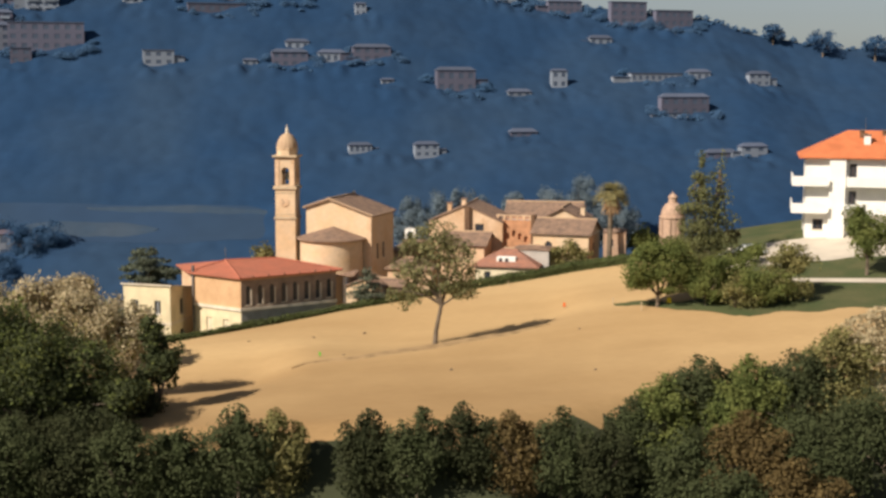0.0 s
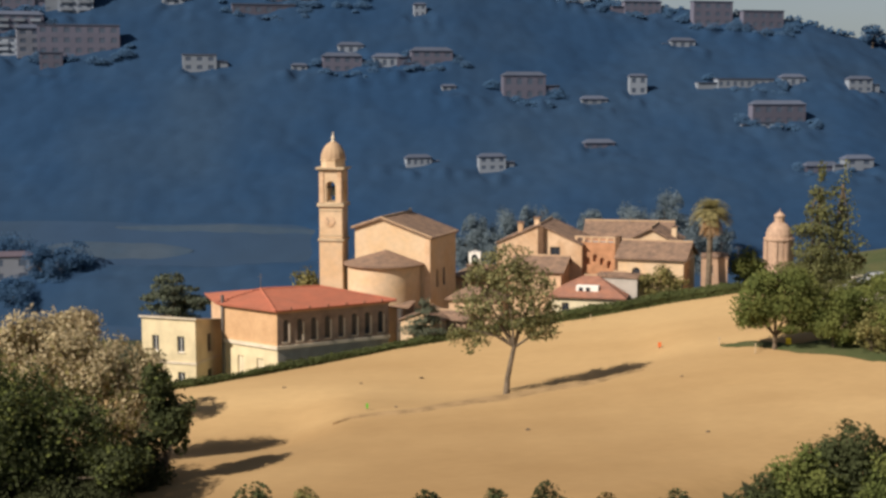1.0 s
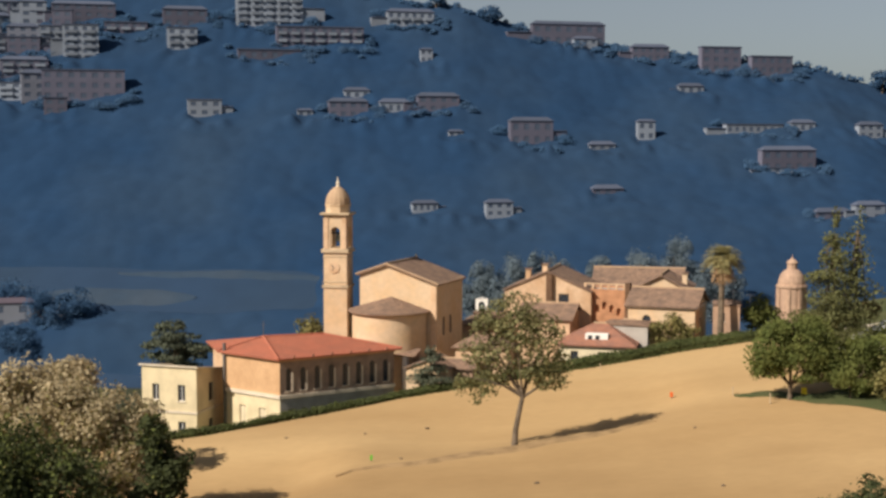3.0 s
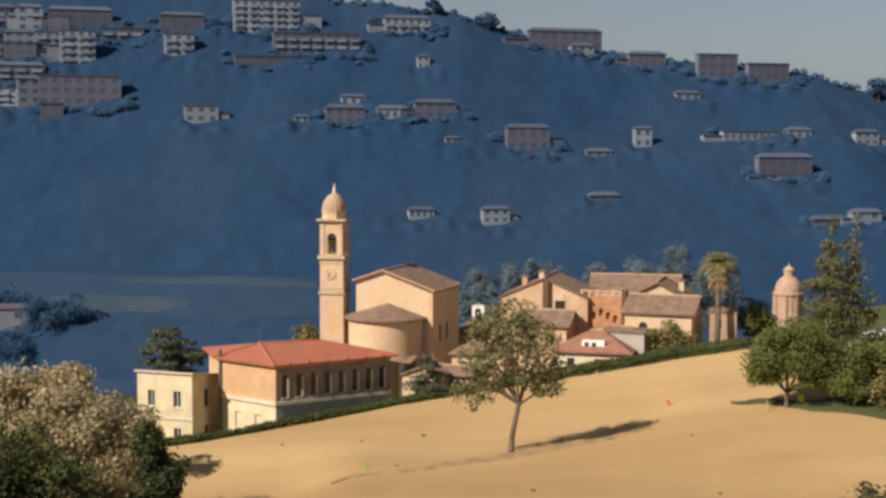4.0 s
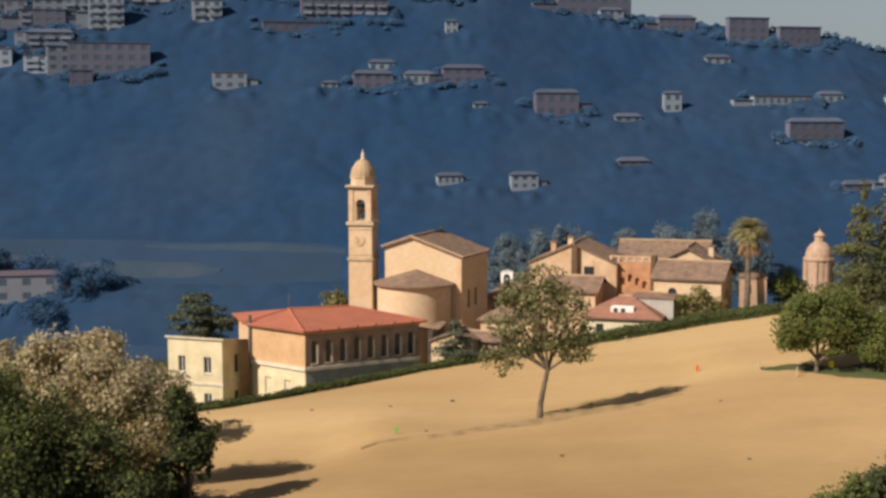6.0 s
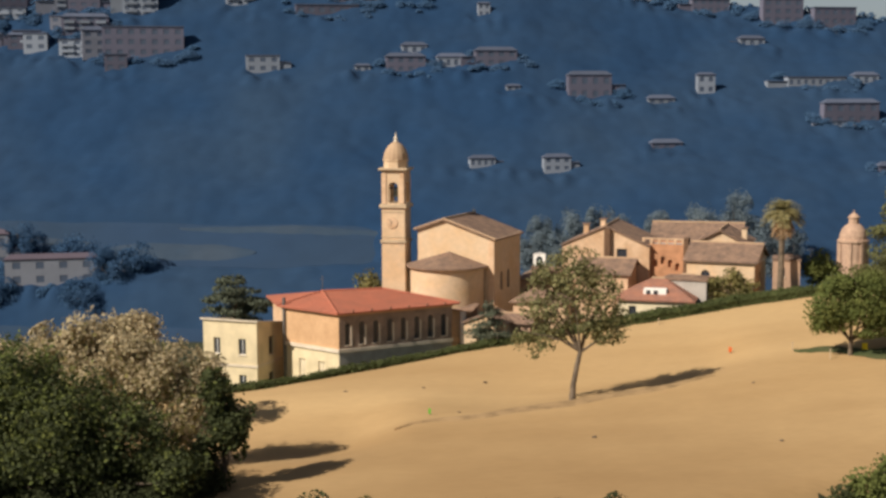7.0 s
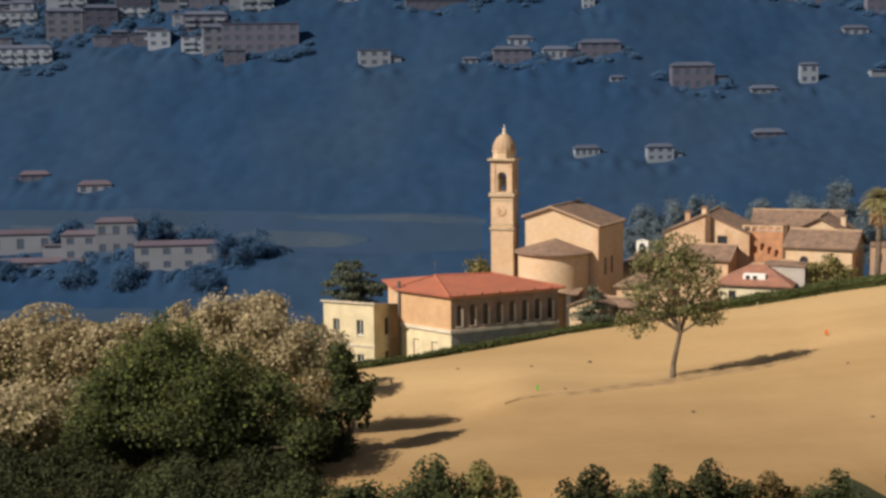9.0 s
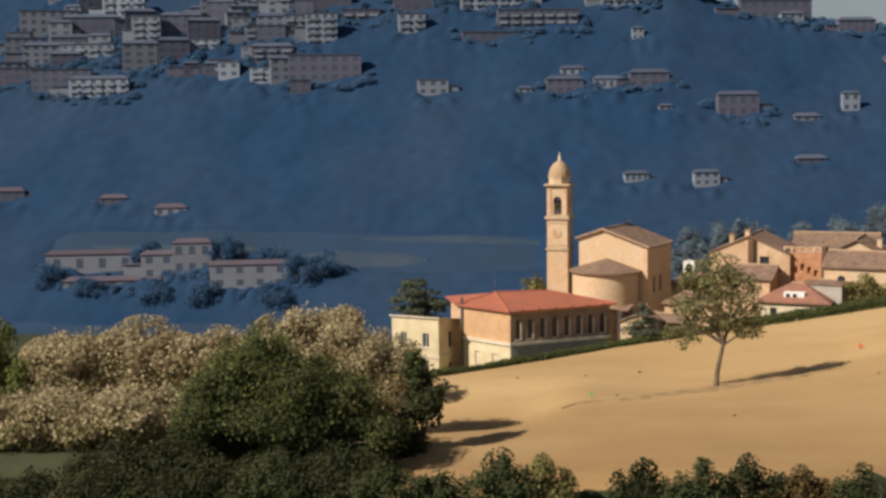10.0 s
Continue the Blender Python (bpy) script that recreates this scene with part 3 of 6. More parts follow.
    for k in range(n):
        bm.faces.new((ring[k], ring[k + 1], hub)), bm.faces.new((under[k + 1], under[k], lower)), bm.faces.new((ring[k + 1], ring[k], under[k], under[k + 1]))
    part("apse_roof", bm, TILE_BROWN, ob)
    part("downpipe", box(ax - r - 0.14, ax - r - 0.02, ay - 0.5, ay - 0.38, 0, top), METAL, ob)
    part("ridge_cross", box(ridge - 0.1, ridge + 0.1, deep - 0.1, deep + 0.1, tall + 1.9, tall + 2.35), TRIM_PALE, ob)
    return ob


make_church()


def make_loggia():
    """A low open shed beside the long building: two white pillars under a tiled lean-to."""
    x, y, z = -5.1, 143.6, -24.7
    ob = thing("loggia", (x, y, ground_z(x, y) - 0.2), -20, "small open shed with white pillars beside the brick building", "shed")
    lift = z - ob.location.z
    part("back_wall", box(-1.0, 1.9, 1.2, 1.5, 0, lift + 2.2), PINK, ob)
    for px in (-0.75, 0.75):
        part("white_pillar", box(px - 0.27, px + 0.27, -0.25, 0.25, 0, lift + 2.0, 0.04), WHITE, ob)
    part("roof", roof_slab([((-1.2, -0.5, lift + 2.02), (2.0, -0.5, lift + 2.02), (2.0, 1.6, lift + 2.5), (-1.2, 1.6, lift + 2.5))], 0.12), TILE_BROWN, ob)


make_loggia()


def make_tower():
    turn, w = -10, 2.68
    c = (-12.06, 150.05, -24.41)
    low = ground_z(c[0], c[1]) - 0.4
    lift = c[2] - low
    ob = thing("bell_tower", (c[0], c[1], low), turn, "square ochre bell tower with arched belfry and pointed dome", "bell tower")
    h = w / 2

    def block(name, half, z0, z1, mat, bevel=0.03, label=""):
        return part(name, box(-half, half, -half, half, lift + z0, lift + z1, bevel), mat, ob, label)

    block("shaft", h, -lift, 8.3, OCHRE_PALE)
    block("cornice", h + 0.14, 8.303, 8.62, STONE)
    block("clock_stage", h - 0.02, 8.623, 12.2, OCHRE_PALE)
    for z in (8.9, 11.7):
        block("string_course", h + 0.03, z, z + 0.14, STONE, 0.01)
    block("cornice", h + 0.2, 12.203, 12.62, STONE)
    hb = h - 0.08
    for (m, length) in sides_of(2 * hb, 2 * hb):
        bm = bmesh.new()
        wall_sheet(bm, pose(-hb, -hb, lift + 12.623) @ m, length, 3.6, [(hb - 0.55, hb + 0.55, 0.1, 2.45, True)], 0.4)
        part("belfry_wall", bm, OCHRE_PALE, ob)
        for xa in (0.03, 2 * hb - 0.46):
            bm = bmesh.new()
            v0 = [pose(-hb, -hb, lift + 12.623) @ m @ Vector(p) for p in ((xa, -0.09, 0.05), (xa + 0.43, -0.09, 0.05), (xa + 0.43, -0.003, 0.05), (xa, -0.003, 0.05))]
            v1 = [p + Vector((0, 0, 3.4)) for p in v0]
            lo, hi = [bm.verts.new(p) for p in v0], [bm.verts.new(p) for p in v1]
            for i in range(4):
                bm.faces.new((lo[i], lo[(i + 1) % 4], hi[(i + 1) % 4], hi[i]))
            bm.faces.new(hi)
            part("pilaster", bm, OCHRE, ob)
    block("belfry_floor", hb - 0.42, 12.63, 12.7, STONE, 0.0)
    block("cornice", h + 0.08, 16.226, 16.38, STONE)
    block("cornice", h + 0.3, 16.383, 16.62, STONE)
    part("drum", lathe([(1.36, lift + 16.6), (1.36, lift + 17.35), (1.45, lift + 17.4), (1.45, lift + 17.55)], 8, start=22.5), OCHRE_PALE, ob)
    dome = [(1.40, 17.55), (1.38, 17.85), (1.30, 18.25), (1.12, 18.65), (0.84, 19.05), (0.52, 19.33), (0.24, 19.46)]
    part("dome", lathe([(r, lift + z * 1.0 - 0.0) for r, z in dome], 16), DOME_TILE, ob, "weathered brown dome")
    part("finial", lathe([(0.24, lift + 19.44), (0.27, lift + 19.55), (0.15, lift + 19.68), (0.22, lift + 19.85), (0.09, lift + 20.15), (0.04, lift + 20.55)], 10), TRIM_PALE, ob)
    part("bell", lathe([(0.42, lift + 13.4), (0.36, lift + 13.55), (0.26, lift + 13.9), (0.2, lift + 14.15), (0.06, lift + 14.25)], 14), BRONZE, ob)
    part("bell_beam", box(-hb + 0.1, hb - 0.1, -0.08, 0.08, lift + 14.25, lift + 14.42), DARK_WOOD, ob)
    face = part("clock_face", lathe([(0.62, -0.05), (0.62, 0.05)], 24), OCHRE, ob, "worn round clock face")
    face.matrix_local = pose(-0.15, -h - 0.01, lift + 10.55, 90)
    for a, length in ((40, 0.5), (150, 0.36)):
        hand = part("pointer", box(-0.03, 0.03, 0, length, 0.056, 0.075), DARK_WOOD, ob)
        hand.matrix_local = pose(-0.15, -h - 0.01, lift + 10.55, 90) @ pose(0, 0, 0, 0, 0, a)
    return ob


make_tower()


# ---- the long brick building with the row of arched windows ----
def make_convent():
    turn = -37
    corner = Vector((-16.74, 134.46, -21.7))
    wide, deep = 7.8, 12.3
    way = Vector((math.cos(radians(turn)), math.sin(radians(turn)), 0))
    start = corner - way * wide
    low = -32.0
    tall = corner.z - low
    ob = thing("convent", (start.x, start.y, low), turn, "long orange brick building with arched windows and red hip roof", "building")
    skew = Matrix(((1, 0.386, 0, 0), (0, 1, 0, 0), (0, 0, 1, 0), (0, 0, 0, 1)))  # the long side meets the front at a blunt angle

    def put(name, bm, mat, label=""):
        bm.transform(skew)
        return part(name, bm, mat, ob, label)

    mid = tall - 3.9
    step = 1.49
    arched = [(0.65 + step * k, 1.22 + step * k, tall - 3.4, tall - 1.05, True) for k in range(8)]
    small = [(0.8 + step * k, 1.4 + step * k, mid - 2.6, mid - 1.3) for k in range(7)]
    front_low = [(wide - 3.0, wide - 2.0, mid - 3.6, mid - 1.4), (wide - 5.8, wide - 4.8, mid - 3.6, mid - 1.4)]
    for k, (m, length) in enumerate(sides_of(wide, deep)):
        up, down = (arched, small) if k == 1 else ([], front_low if k == 0 else [])
        # Long side greyer and browner than the front; its brick carries painted shade.
        bm = bmesh.new()
        wall_sheet(bm, m, length, mid, down, 0.45)
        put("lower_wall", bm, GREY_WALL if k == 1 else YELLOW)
        bm = bmesh.new()
        wall_sheet(bm, m, length, tall, up, 0.45, z0=mid + 0.003)
        put("upper_wall", bm, ARCADE_SHADED if k == 1 else ORANGE)
        for h in up:
            add_window(ob, m, h, warp=skew)
            # Pale strip at the right edge stands for the sunlit reveal of the window.
            bm = box(h[1] + 0.004, h[1] + 0.17, -0.03, 0.02, h[2], h[3] - 0.4)
            bm.transform(m)
            put("lit_jamb", bm, TRIM_PALE)
        for h in down:
            add_window(ob, m, h, pane=CREAM if k == 0 else GLASS, frame_mat=TRIM_PALE, sill=False, warp=skew)
    bm = bmesh.new()
    add_box(bm, -0.1, wide + 0.2, -0.2, -0.003, mid - 0.2, mid + 0.16)
    add_box(bm, wide + 0.003, wide + 0.2, -0.003, deep, mid - 0.2, mid + 0.16)
    put("string_course", bm, TRIM_PALE, "pale stone string course")
    bm = bmesh.new()
    add_box(bm, -0.1, wide + 0.22, -0.22, -0.003, tall - 0.32, tall - 0.02)
    add_box(bm, wide + 0.003, wide + 0.22, -0.003, deep, tall - 0.32, tall - 0.02)
    put("eaves_cornice", bm, ORANGE)
    e = 0.5
    a, b = (-0.2, deep * 0.34, tall + 1.2), (1.4, deep * 0.78, tall + 1.2)
    x0, x1, y0, y1, z = -e, wide + e, -e, deep + e, tall + 0.02
    wing = -8.6
    put("roof", roof_slab([((x0, y0, z), (x1, y0, z), a), ((x1, y0, z), (x1, y1, z), b, a), ((x1, y1, z), (wing, y1, z), a, b), ((wing, y1, z), (wing, 3.9, z), a), ((wing, 3.9, z), (x0, y0, z), a)]), TILE_RED)
    for p, q in ((a, b), (a, (x1, y0, z)), (a, (x0, y0, z)), (b, (x1, y1, z))):
        bm = bmesh.new()
        add_tube(bm, [Vector(p) + Vector((0, 0, 0.04)), Vector(q) + Vector((0, 0, 0.04))], [0.12, 0.12], 6)
        put("ridge_tiles", bm, TILE_RED)
    put("downpipe", box(-0.05, 0.2, -0.24, -0.05, 0, tall + 0.9), METAL)
    for k in range(6):
        put("gutter_bracket", box(wide + 0.5, wide + 0.62, 1.0 + 2.0 * k, 1.15 + 2.0 * k, tall + 0.02, tall + 0.28), TILE_DULL)
    put("wing_wall", box(-8.2, -0.004, 4.4, deep - 0.3, 0, tall), OCHRE)
    bm = bmesh.new()
    add_tube(bm, [(a[0], a[1], a[2] - 0.1), (a[0], a[1], a[2] + 1.7)], [0.035, 0.02], 6)
    add_tube(bm, [(a[0] - 0.3, a[1], a[2] + 1.3), (a[0] + 0.3, a[1], a[2] + 1.3)], [0.02, 0.02], 5)
    put("aerial", bm, METAL)
    return ob


make_convent()


def make_yellow_house():
    turn, wide, deep = -18, 6.3, 6.5
    x, y, z = (-31.45, 138.12, -23.0)
    low = -31.5
    tall = z - low
    ob = thing("yellow_house", (x, y, low), turn, "yellow plastered house with a low roof beside the brick building", "house")
    front = [(4.15, 5.0, tall - 3.5, tall - 1.8), (1.2, 2.0, tall - 3.5, tall - 1.8), (4.15, 5.0, tall - 7.4, tall - 5.6)]
    side = [(2.6, 3.5, tall - 3.8, tall - 1.9), (2.6, 3.5, tall - 7.6, tall - 5.7)]

    def fall(bm):
        """The roof falls gently to the back behind its cornice."""
        for v in bm.verts:
            if v.co.z > tall - 0.4:
                v.co.z -= 0.16 * v.co.y
        return bm

    for (m, length), holes in zip(sides_of(wide, deep), (front, side, [], [])):
        bm = bmesh.new()
        wall_sheet(bm, m, length, tall, holes, 0.4)
        part("wall", fall(bm), YELLOW, ob)
        for h in holes:
            add_window(ob, m, h, frame_mat=WHITE if length == wide else SHUTTER)
    part("roof", fall(box(0.42, wide - 0.42, 0.42, deep - 0.42, tall - 0.3, tall - 0.06)), GREY_WALL, ob)
    for z0, z1, out in ((tall + 0.003, tall + 0.2, 0.22), (tall - 4.75, tall - 4.5, 0.1)):
        bm = bmesh.new()
        add_box(bm, -out, wide + out, -out, -0.003, z0, z1)
        add_box(bm, wide + 0.003, wide + out, -0.003, deep, z0, z1)
        add_box(bm, -out, -0.003, -0.003, deep, z0, z1)
        part("moulding", fall(bm), TRIM_PALE, ob)
    return ob


make_yellow_house()

# ---- village houses ----
v = house("village_house", (6.82, 158.14, -17.23), 10.2, 9, -14, "tall ochre stone house with a broad gable and chimneys", OCHRE, TILE_BROWN, 2.3, "y", True, windows=[(6.4, 7.6, 1.9, 0.35)], chimneys=[(2.4, 2.5, 1.1), (4.4, 2.5, 1.7)], trim=False, eave_out=0.2)
part("chimney_stack", box(5.0, 5.7, -0.5, -0.01, 0, -17.23 - v.location.z + 2.0), SHUTTER, v, "dark chimney stack on the wall")
house("village_house", (8.2, 153.46, -20.0), 6.0, 6, -18, "low ochre house with a brown tiled roof", OCHRE, TILE_BROWN, 1.5, "x", True, trim=False)
house("village_house", (18.34, 167.13, -17.72), 10.6, 7, -12, "old house with a long brown tiled roof", OCHRE, TILE_BROWN, 2.0, "x", True, trim=False)
house("village_house", (22.55, 161.12, -17.49), 6.2, 7, -16, "pale ochre house with a sloping gable", OCHRE_PALE, TILE_BROWN, 1.8, "y", True, chimneys=[(5.6, 3.0, 0.6)], trim=False)
house("village_house", (20.43, 151.28, -18.27), 7.5, 7.6, -20, "ochre house with a weathered brown tiled roof", OCHRE_PALE, TILE_BROWN, 1.7, "x", True, windows=[(1.6, 2.6, 2.4, 1.0, True), (5.2, 6.2, 2.4, 1.0, True)], side_windows=[(3.0, 3.8, 2.8, 1.4)])


def make_brick_keep():
    turn, wide, deep = -18, 4.9, 4.2
    x, y, z = (15.95, 156.65, -17.0)
    low = ground_z(x, y) - 0.3
    tall = z - low
    ob = thing("brick_keep", (x, y, low), turn, "squat red brick tower house with small niches", "house")
    niches = [(0.5 + 0.85 * k, 1.0 + 0.85 * k, tall - 3.0 + 0.35 * (2 - abs(k - 2)), tall - 2.1 + 0.35 * (2 - abs(k - 2)), True) for k in range(5)]
    for (m, length), holes in zip(sides_of(wide, deep), (niches, [], [], [])):
        bm = bmesh.new()
        wall_sheet(bm, m, length, tall, holes, 0.4)
        part("wall", bm, RED_BRICK, ob)
    part("niche_backing", box(0.1, wide - 0.1, 0.405, 0.5, tall - 4.0, tall - 0.5), RED_BRICK, ob)
    part("flat_roof", box(0.05, wide - 0.05, 0.05, deep - 0.05, tall - 0.4, tall - 0.2), GREY_WALL, ob)
    for k in range(6):
        part("parapet_post", box(0.05 + 0.92 * k, 0.28 + 0.92 * k, 0.02, 0.25, tall + 0.003, tall + 0.55), OCHRE, ob)
    part("parapet_rail", box(0, wide, 0.03, 0.22, tall + 0.556, tall + 0.7), OCHRE, ob)
    part("corner_pier", box(wide + 0.003, wide + 0.55, -0.4, 0.9, 0, tall + 0.8), SHUTTER, ob)
    return ob


make_brick_keep()
v = house("village_house", (12.37, 146.48, -21.96), 8.0, 6.5, -14, "cream house with a dull red hip roof and a white dormer", CREAM, TILE_DULL, 2.0, "x", False, windows=[(1.2, 2.0, 1.9, 0.7), (4.2, 5.0, 1.9, 0.7)])
top = -21.96 - v.location.z
part("dormer", box(2.7, 5.2, 0.6, 2.2, top + 0.35, top + 1.15, 0.04), WHITE, v, "white plastered dormer")
for x in (3.0, 3.8):
    part("dormer_window", box(x, x + 0.45, 0.56, 0.597, top + 0.5, top + 1.0), GLASS, v)
house("village_house", (17.38, 148.89, -19.99), 5.0, 3.6, -22, "low flat grey rendered outbuilding", GREY_WALL, TILE_BROWN, 0.3, "x", False, eave_out=0.15, trim=False)
house("village_house", (29.4, 148.4, -17.8), 2.9, 4, -12, "small pinkish plastered house near the palm", PINK, TILE_BROWN, 0.35, "x", False, windows=[(0.8, 1.3, 1.9, 0.9)], eave_out=0.1, trim=False)
house("village_house", (1.6, 159.37, -21.5), 5.0, 9, -14, "ochre brick house beside the church", PINK, TILE_BROWN, 1.0, "x", False, windows=[(0.9, 1.5, 2.2, 1.2), (3.0, 3.6, 2.2, 1.2)], trim=False)
house("village_house", (0.97, 144.7, -22.0), 5.7, 3.5, -14, "ochre house half hidden behind the field tree", OCHRE, TILE_BROWN, 1.2, "x", False, windows=[(1.0, 1.6, 1.9, 0.8), (3.4, 4.0, 1.9, 0.8)], trim=False)
house("village_house", (-4.25, 141.37, -23.72), 4.6, 4.6, -16, "low pale ochre house with a wide brown gable roof", OCHRE_PALE, TILE_BROWN, 0.95, "y", True, windows=[(1.6, 2.3, 2.2, 1.2)], trim=False, eave_out=0.25)
house("village_house", (-1.14, 142.6, -23.93), 4.0, 3.0, -14, "small pink house with a low tiled roof", PINK, TILE_BROWN, 0.8, "x", True, trim=False)


def make_bellcote():
    x, y, z = (4.32, 165.8, -21.07)
    low = -22.6
    ob = thing("bellcote", (x, y, low), -12, "small white arched bellcote on a rooftop", "bellcote")
    lift = z - low
    bm = bmesh.new()
    wall_sheet(bm, pose(-0.75, 0, 0), 1.5, lift + 1.75, [(0.34, 1.16, lift + 0.1, lift + 1.5, True)], 0.35)
    for x in (-0.75, 0.75):
        quad(bm, (x, 0, 0), (x, 0.35, 0), (x, 0.35, lift + 1.75), (x, 0, lift + 1.75))
    part("arch", bm, WHITE, ob)
    part("cap", roof_slab([((-0.8, -0.06, lift + 1.76), (0, -0.06, lift + 1.98), (0, 0.42, lift + 1.98), (-0.8, 0.42, lift + 1.76)), ((0, -0.06, lift + 1.98), (0.8, -0.06, lift + 1.76), (0.8, 0.42, lift + 1.76), (0, 0.42, lift + 1.98))], 0.08), WHITE, ob)
    part("bell", lathe([(0.2, lift + 0.7), (0.14, lift + 0.9), (0.05, lift + 1.1)], 10, 0, 0.25), BRONZE, ob)
    return ob


make_bellcote()


def make_domed_tower():
    x, y, z = (41.24, 160.93, -19.91)
    low = ground_z(x, y) - 0.3
    lift = z - low
    ob = thing("domed_tower", (x, y, low), 0, "round brick tower with a dome and small lantern", "tower")
    part("drum", lathe([(1.68, 0), (1.68, lift + 2.6), (1.85, lift + 2.7), (1.85, lift + 2.95), (1.68, lift + 3.0)], 16), OLD_BRICK, ob)
    for k in range(8):
        p = part("pilaster", box(-0.16, 0.16, -1.82, -1.66, lift - 0.5, lift + 2.55), OLD_BRICK, ob)
        p.matrix_local = pose(0, 0, 0, 0, 0, 45 * k + 20)
    part("dome", lathe([(1.62, lift + 3.0), (1.58, lift + 3.5), (1.38, lift + 4.1), (1.0, lift + 4.6), (0.62, lift + 4.85)], 18), OLD_BRICK, ob)
    part("lantern", lathe([(0.6, lift + 4.85), (0.6, lift + 5.5), (0.72, lift + 5.55), (0.72, lift + 5.65), (0.4, lift + 5.95), (0.1, lift + 6.15), (0.03, lift + 6.5)], 10), OLD_BRICK, ob)
    return ob


make_domed_tower()


# ---- white apartment house ----
def make_apartments():
    turn, wide, deep = -16, 17.0, 10.5
    x, y, z = (55.17, 145.34, -7.73)
    low = ground_z(x + 4, y) - 0.3
    tall = z - low
    ob = thing("apartment_house", (x, y, low), turn, "white three-storey apartment house with balconies and a bright red roof", "apartment house")
    floor = tall / 3
    front = []
    for k in range(3):
        b = k * floor
        front += [(1.0, 2.3, b + 1.15, b + 2.5), (5.4, 6.3, b + 0.5 if k else 0.3, b + 2.7), (11.0, 12.2, b + 0.5 if k else 0.3, b + 2.7)]
    front = [h for h in front if not (h[0] == 1.0 and h[2] > floor)]
    side = [(3.0, 4.2, b * floor + 1.0, b * floor + 2.5) for b in range(3)]
    for (m, length), holes in zip(sides_of(wide, deep), (front, [], [], side)):
        bm = bmesh.new()
        wall_sheet(bm, m, length, tall, holes, 0.35)
        part("wall", bm, WHITE, ob)
        for h in holes:
            add_window(ob, m, h, frame_mat=SHUTTER)
    part("stair_bay", box(2.9, 4.9, -0.7, -0.004, 0, tall - 0.1), WHITE, ob)
    for k in (1, 2):
        zb = k * floor - 0.15
        bm = bmesh.new()
        add_box(bm, -1.75, 2.7, -1.5, -0.004, zb, zb + 0.2)
        add_box(bm, -1.75, -0.004, -0.004, 7, zb, zb + 0.2)
        add_box(bm, -1.75, 2.7, -1.5, -1.36, zb + 0.2, zb + 1.25)
        add_box(bm, -1.75, -1.61, -1.36, 7, zb + 0.2, zb + 1.25)
        balcony = part("balcony", bm, WHITE, ob, "white balcony with a solid parapet")
        bm = bmesh.new()
        add_box(bm, 5.0, 16.5, -1.9, -0.004, zb, zb + 0.2)
        add_box(bm, 5.0, 16.5, -1.9, -1.76, zb + 0.2, zb + 1.25)
        add_box(bm, 5.0, 5.14, -1.76, -0.004, zb + 0.2, zb + 1.25)
        part("balcony", bm, WHITE, ob, "white balcony with a solid parapet")
    part("roof", hip_roof(wide, deep, tall + 0.02, 3.3, 1.0, "x", False), TILE_NEW, ob)
    for cx, cy in ((7.6, 2.4), (10.4, 3.0)):
        chimney(ob, cx, cy, tall + 1.5, 0.8, 1.3, WHITE)
    for cx, cy in ((7.0, 3.8), (9.9, 4.4)):
        chimney(ob, cx, cy, tall + 2.4, 0.6, 0.9, SHUTTER)
    bm = bmesh.new()
    add_tube(bm, [(7.5, 5.2, tall + 3.1), (7.5, 5.2, tall + 5.0)], [0.04, 0.02], 6)
    part("aerial", bm, METAL, ob)
    return ob


make_apartments()

# ---- trees ----
tree("field_tree", (5.84, 114.4, ground_z(5.84, 114.4)), "lone leafy walnut tree standing in the stubble field", [(0.0, 0, 9.72, 3.2, 1.9, 2.53), (-2.6, 0, 8.14, 2.0, 1.6, 1.98), (3.0, 0, 7.91, 1.9, 1.6, 2.2), (0.2, 0, 11.75, 2.5, 1.6, 1.43), (-2.2, 0, 10.62, 1.5, 1.4, 1.32), (2.6, 0, 10.4, 1.5, 1.4, 1.32), (-3.3, 0, 5.2, 1.7, 1.4, 1.43), (3.1, 0.3, 5.65, 1.8, 1.4, 0.99), (-1.6, 0, 6.33, 1.8, 1.5, 1.1), (1.2, 0, 6.78, 2.0, 1.5, 1.1)], 6000, 0.21, LEAF_WALNUT, 11, 0.24, 4.4, (0.7, 0.1), 9, clump=0.19, clumps=20, shell=0.45)

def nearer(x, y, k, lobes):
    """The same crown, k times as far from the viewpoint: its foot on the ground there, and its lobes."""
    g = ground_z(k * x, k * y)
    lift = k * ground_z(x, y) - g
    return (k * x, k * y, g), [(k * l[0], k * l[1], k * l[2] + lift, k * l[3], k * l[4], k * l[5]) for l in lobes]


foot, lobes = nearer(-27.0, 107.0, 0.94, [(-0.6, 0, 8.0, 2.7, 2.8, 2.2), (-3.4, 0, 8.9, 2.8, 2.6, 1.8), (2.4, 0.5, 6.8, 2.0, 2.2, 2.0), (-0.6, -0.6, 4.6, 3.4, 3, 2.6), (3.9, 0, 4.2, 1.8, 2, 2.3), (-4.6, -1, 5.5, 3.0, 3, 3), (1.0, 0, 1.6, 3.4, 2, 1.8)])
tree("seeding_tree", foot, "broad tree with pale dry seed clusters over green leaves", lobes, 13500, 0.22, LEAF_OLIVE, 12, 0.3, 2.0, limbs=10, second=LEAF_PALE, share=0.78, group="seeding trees")
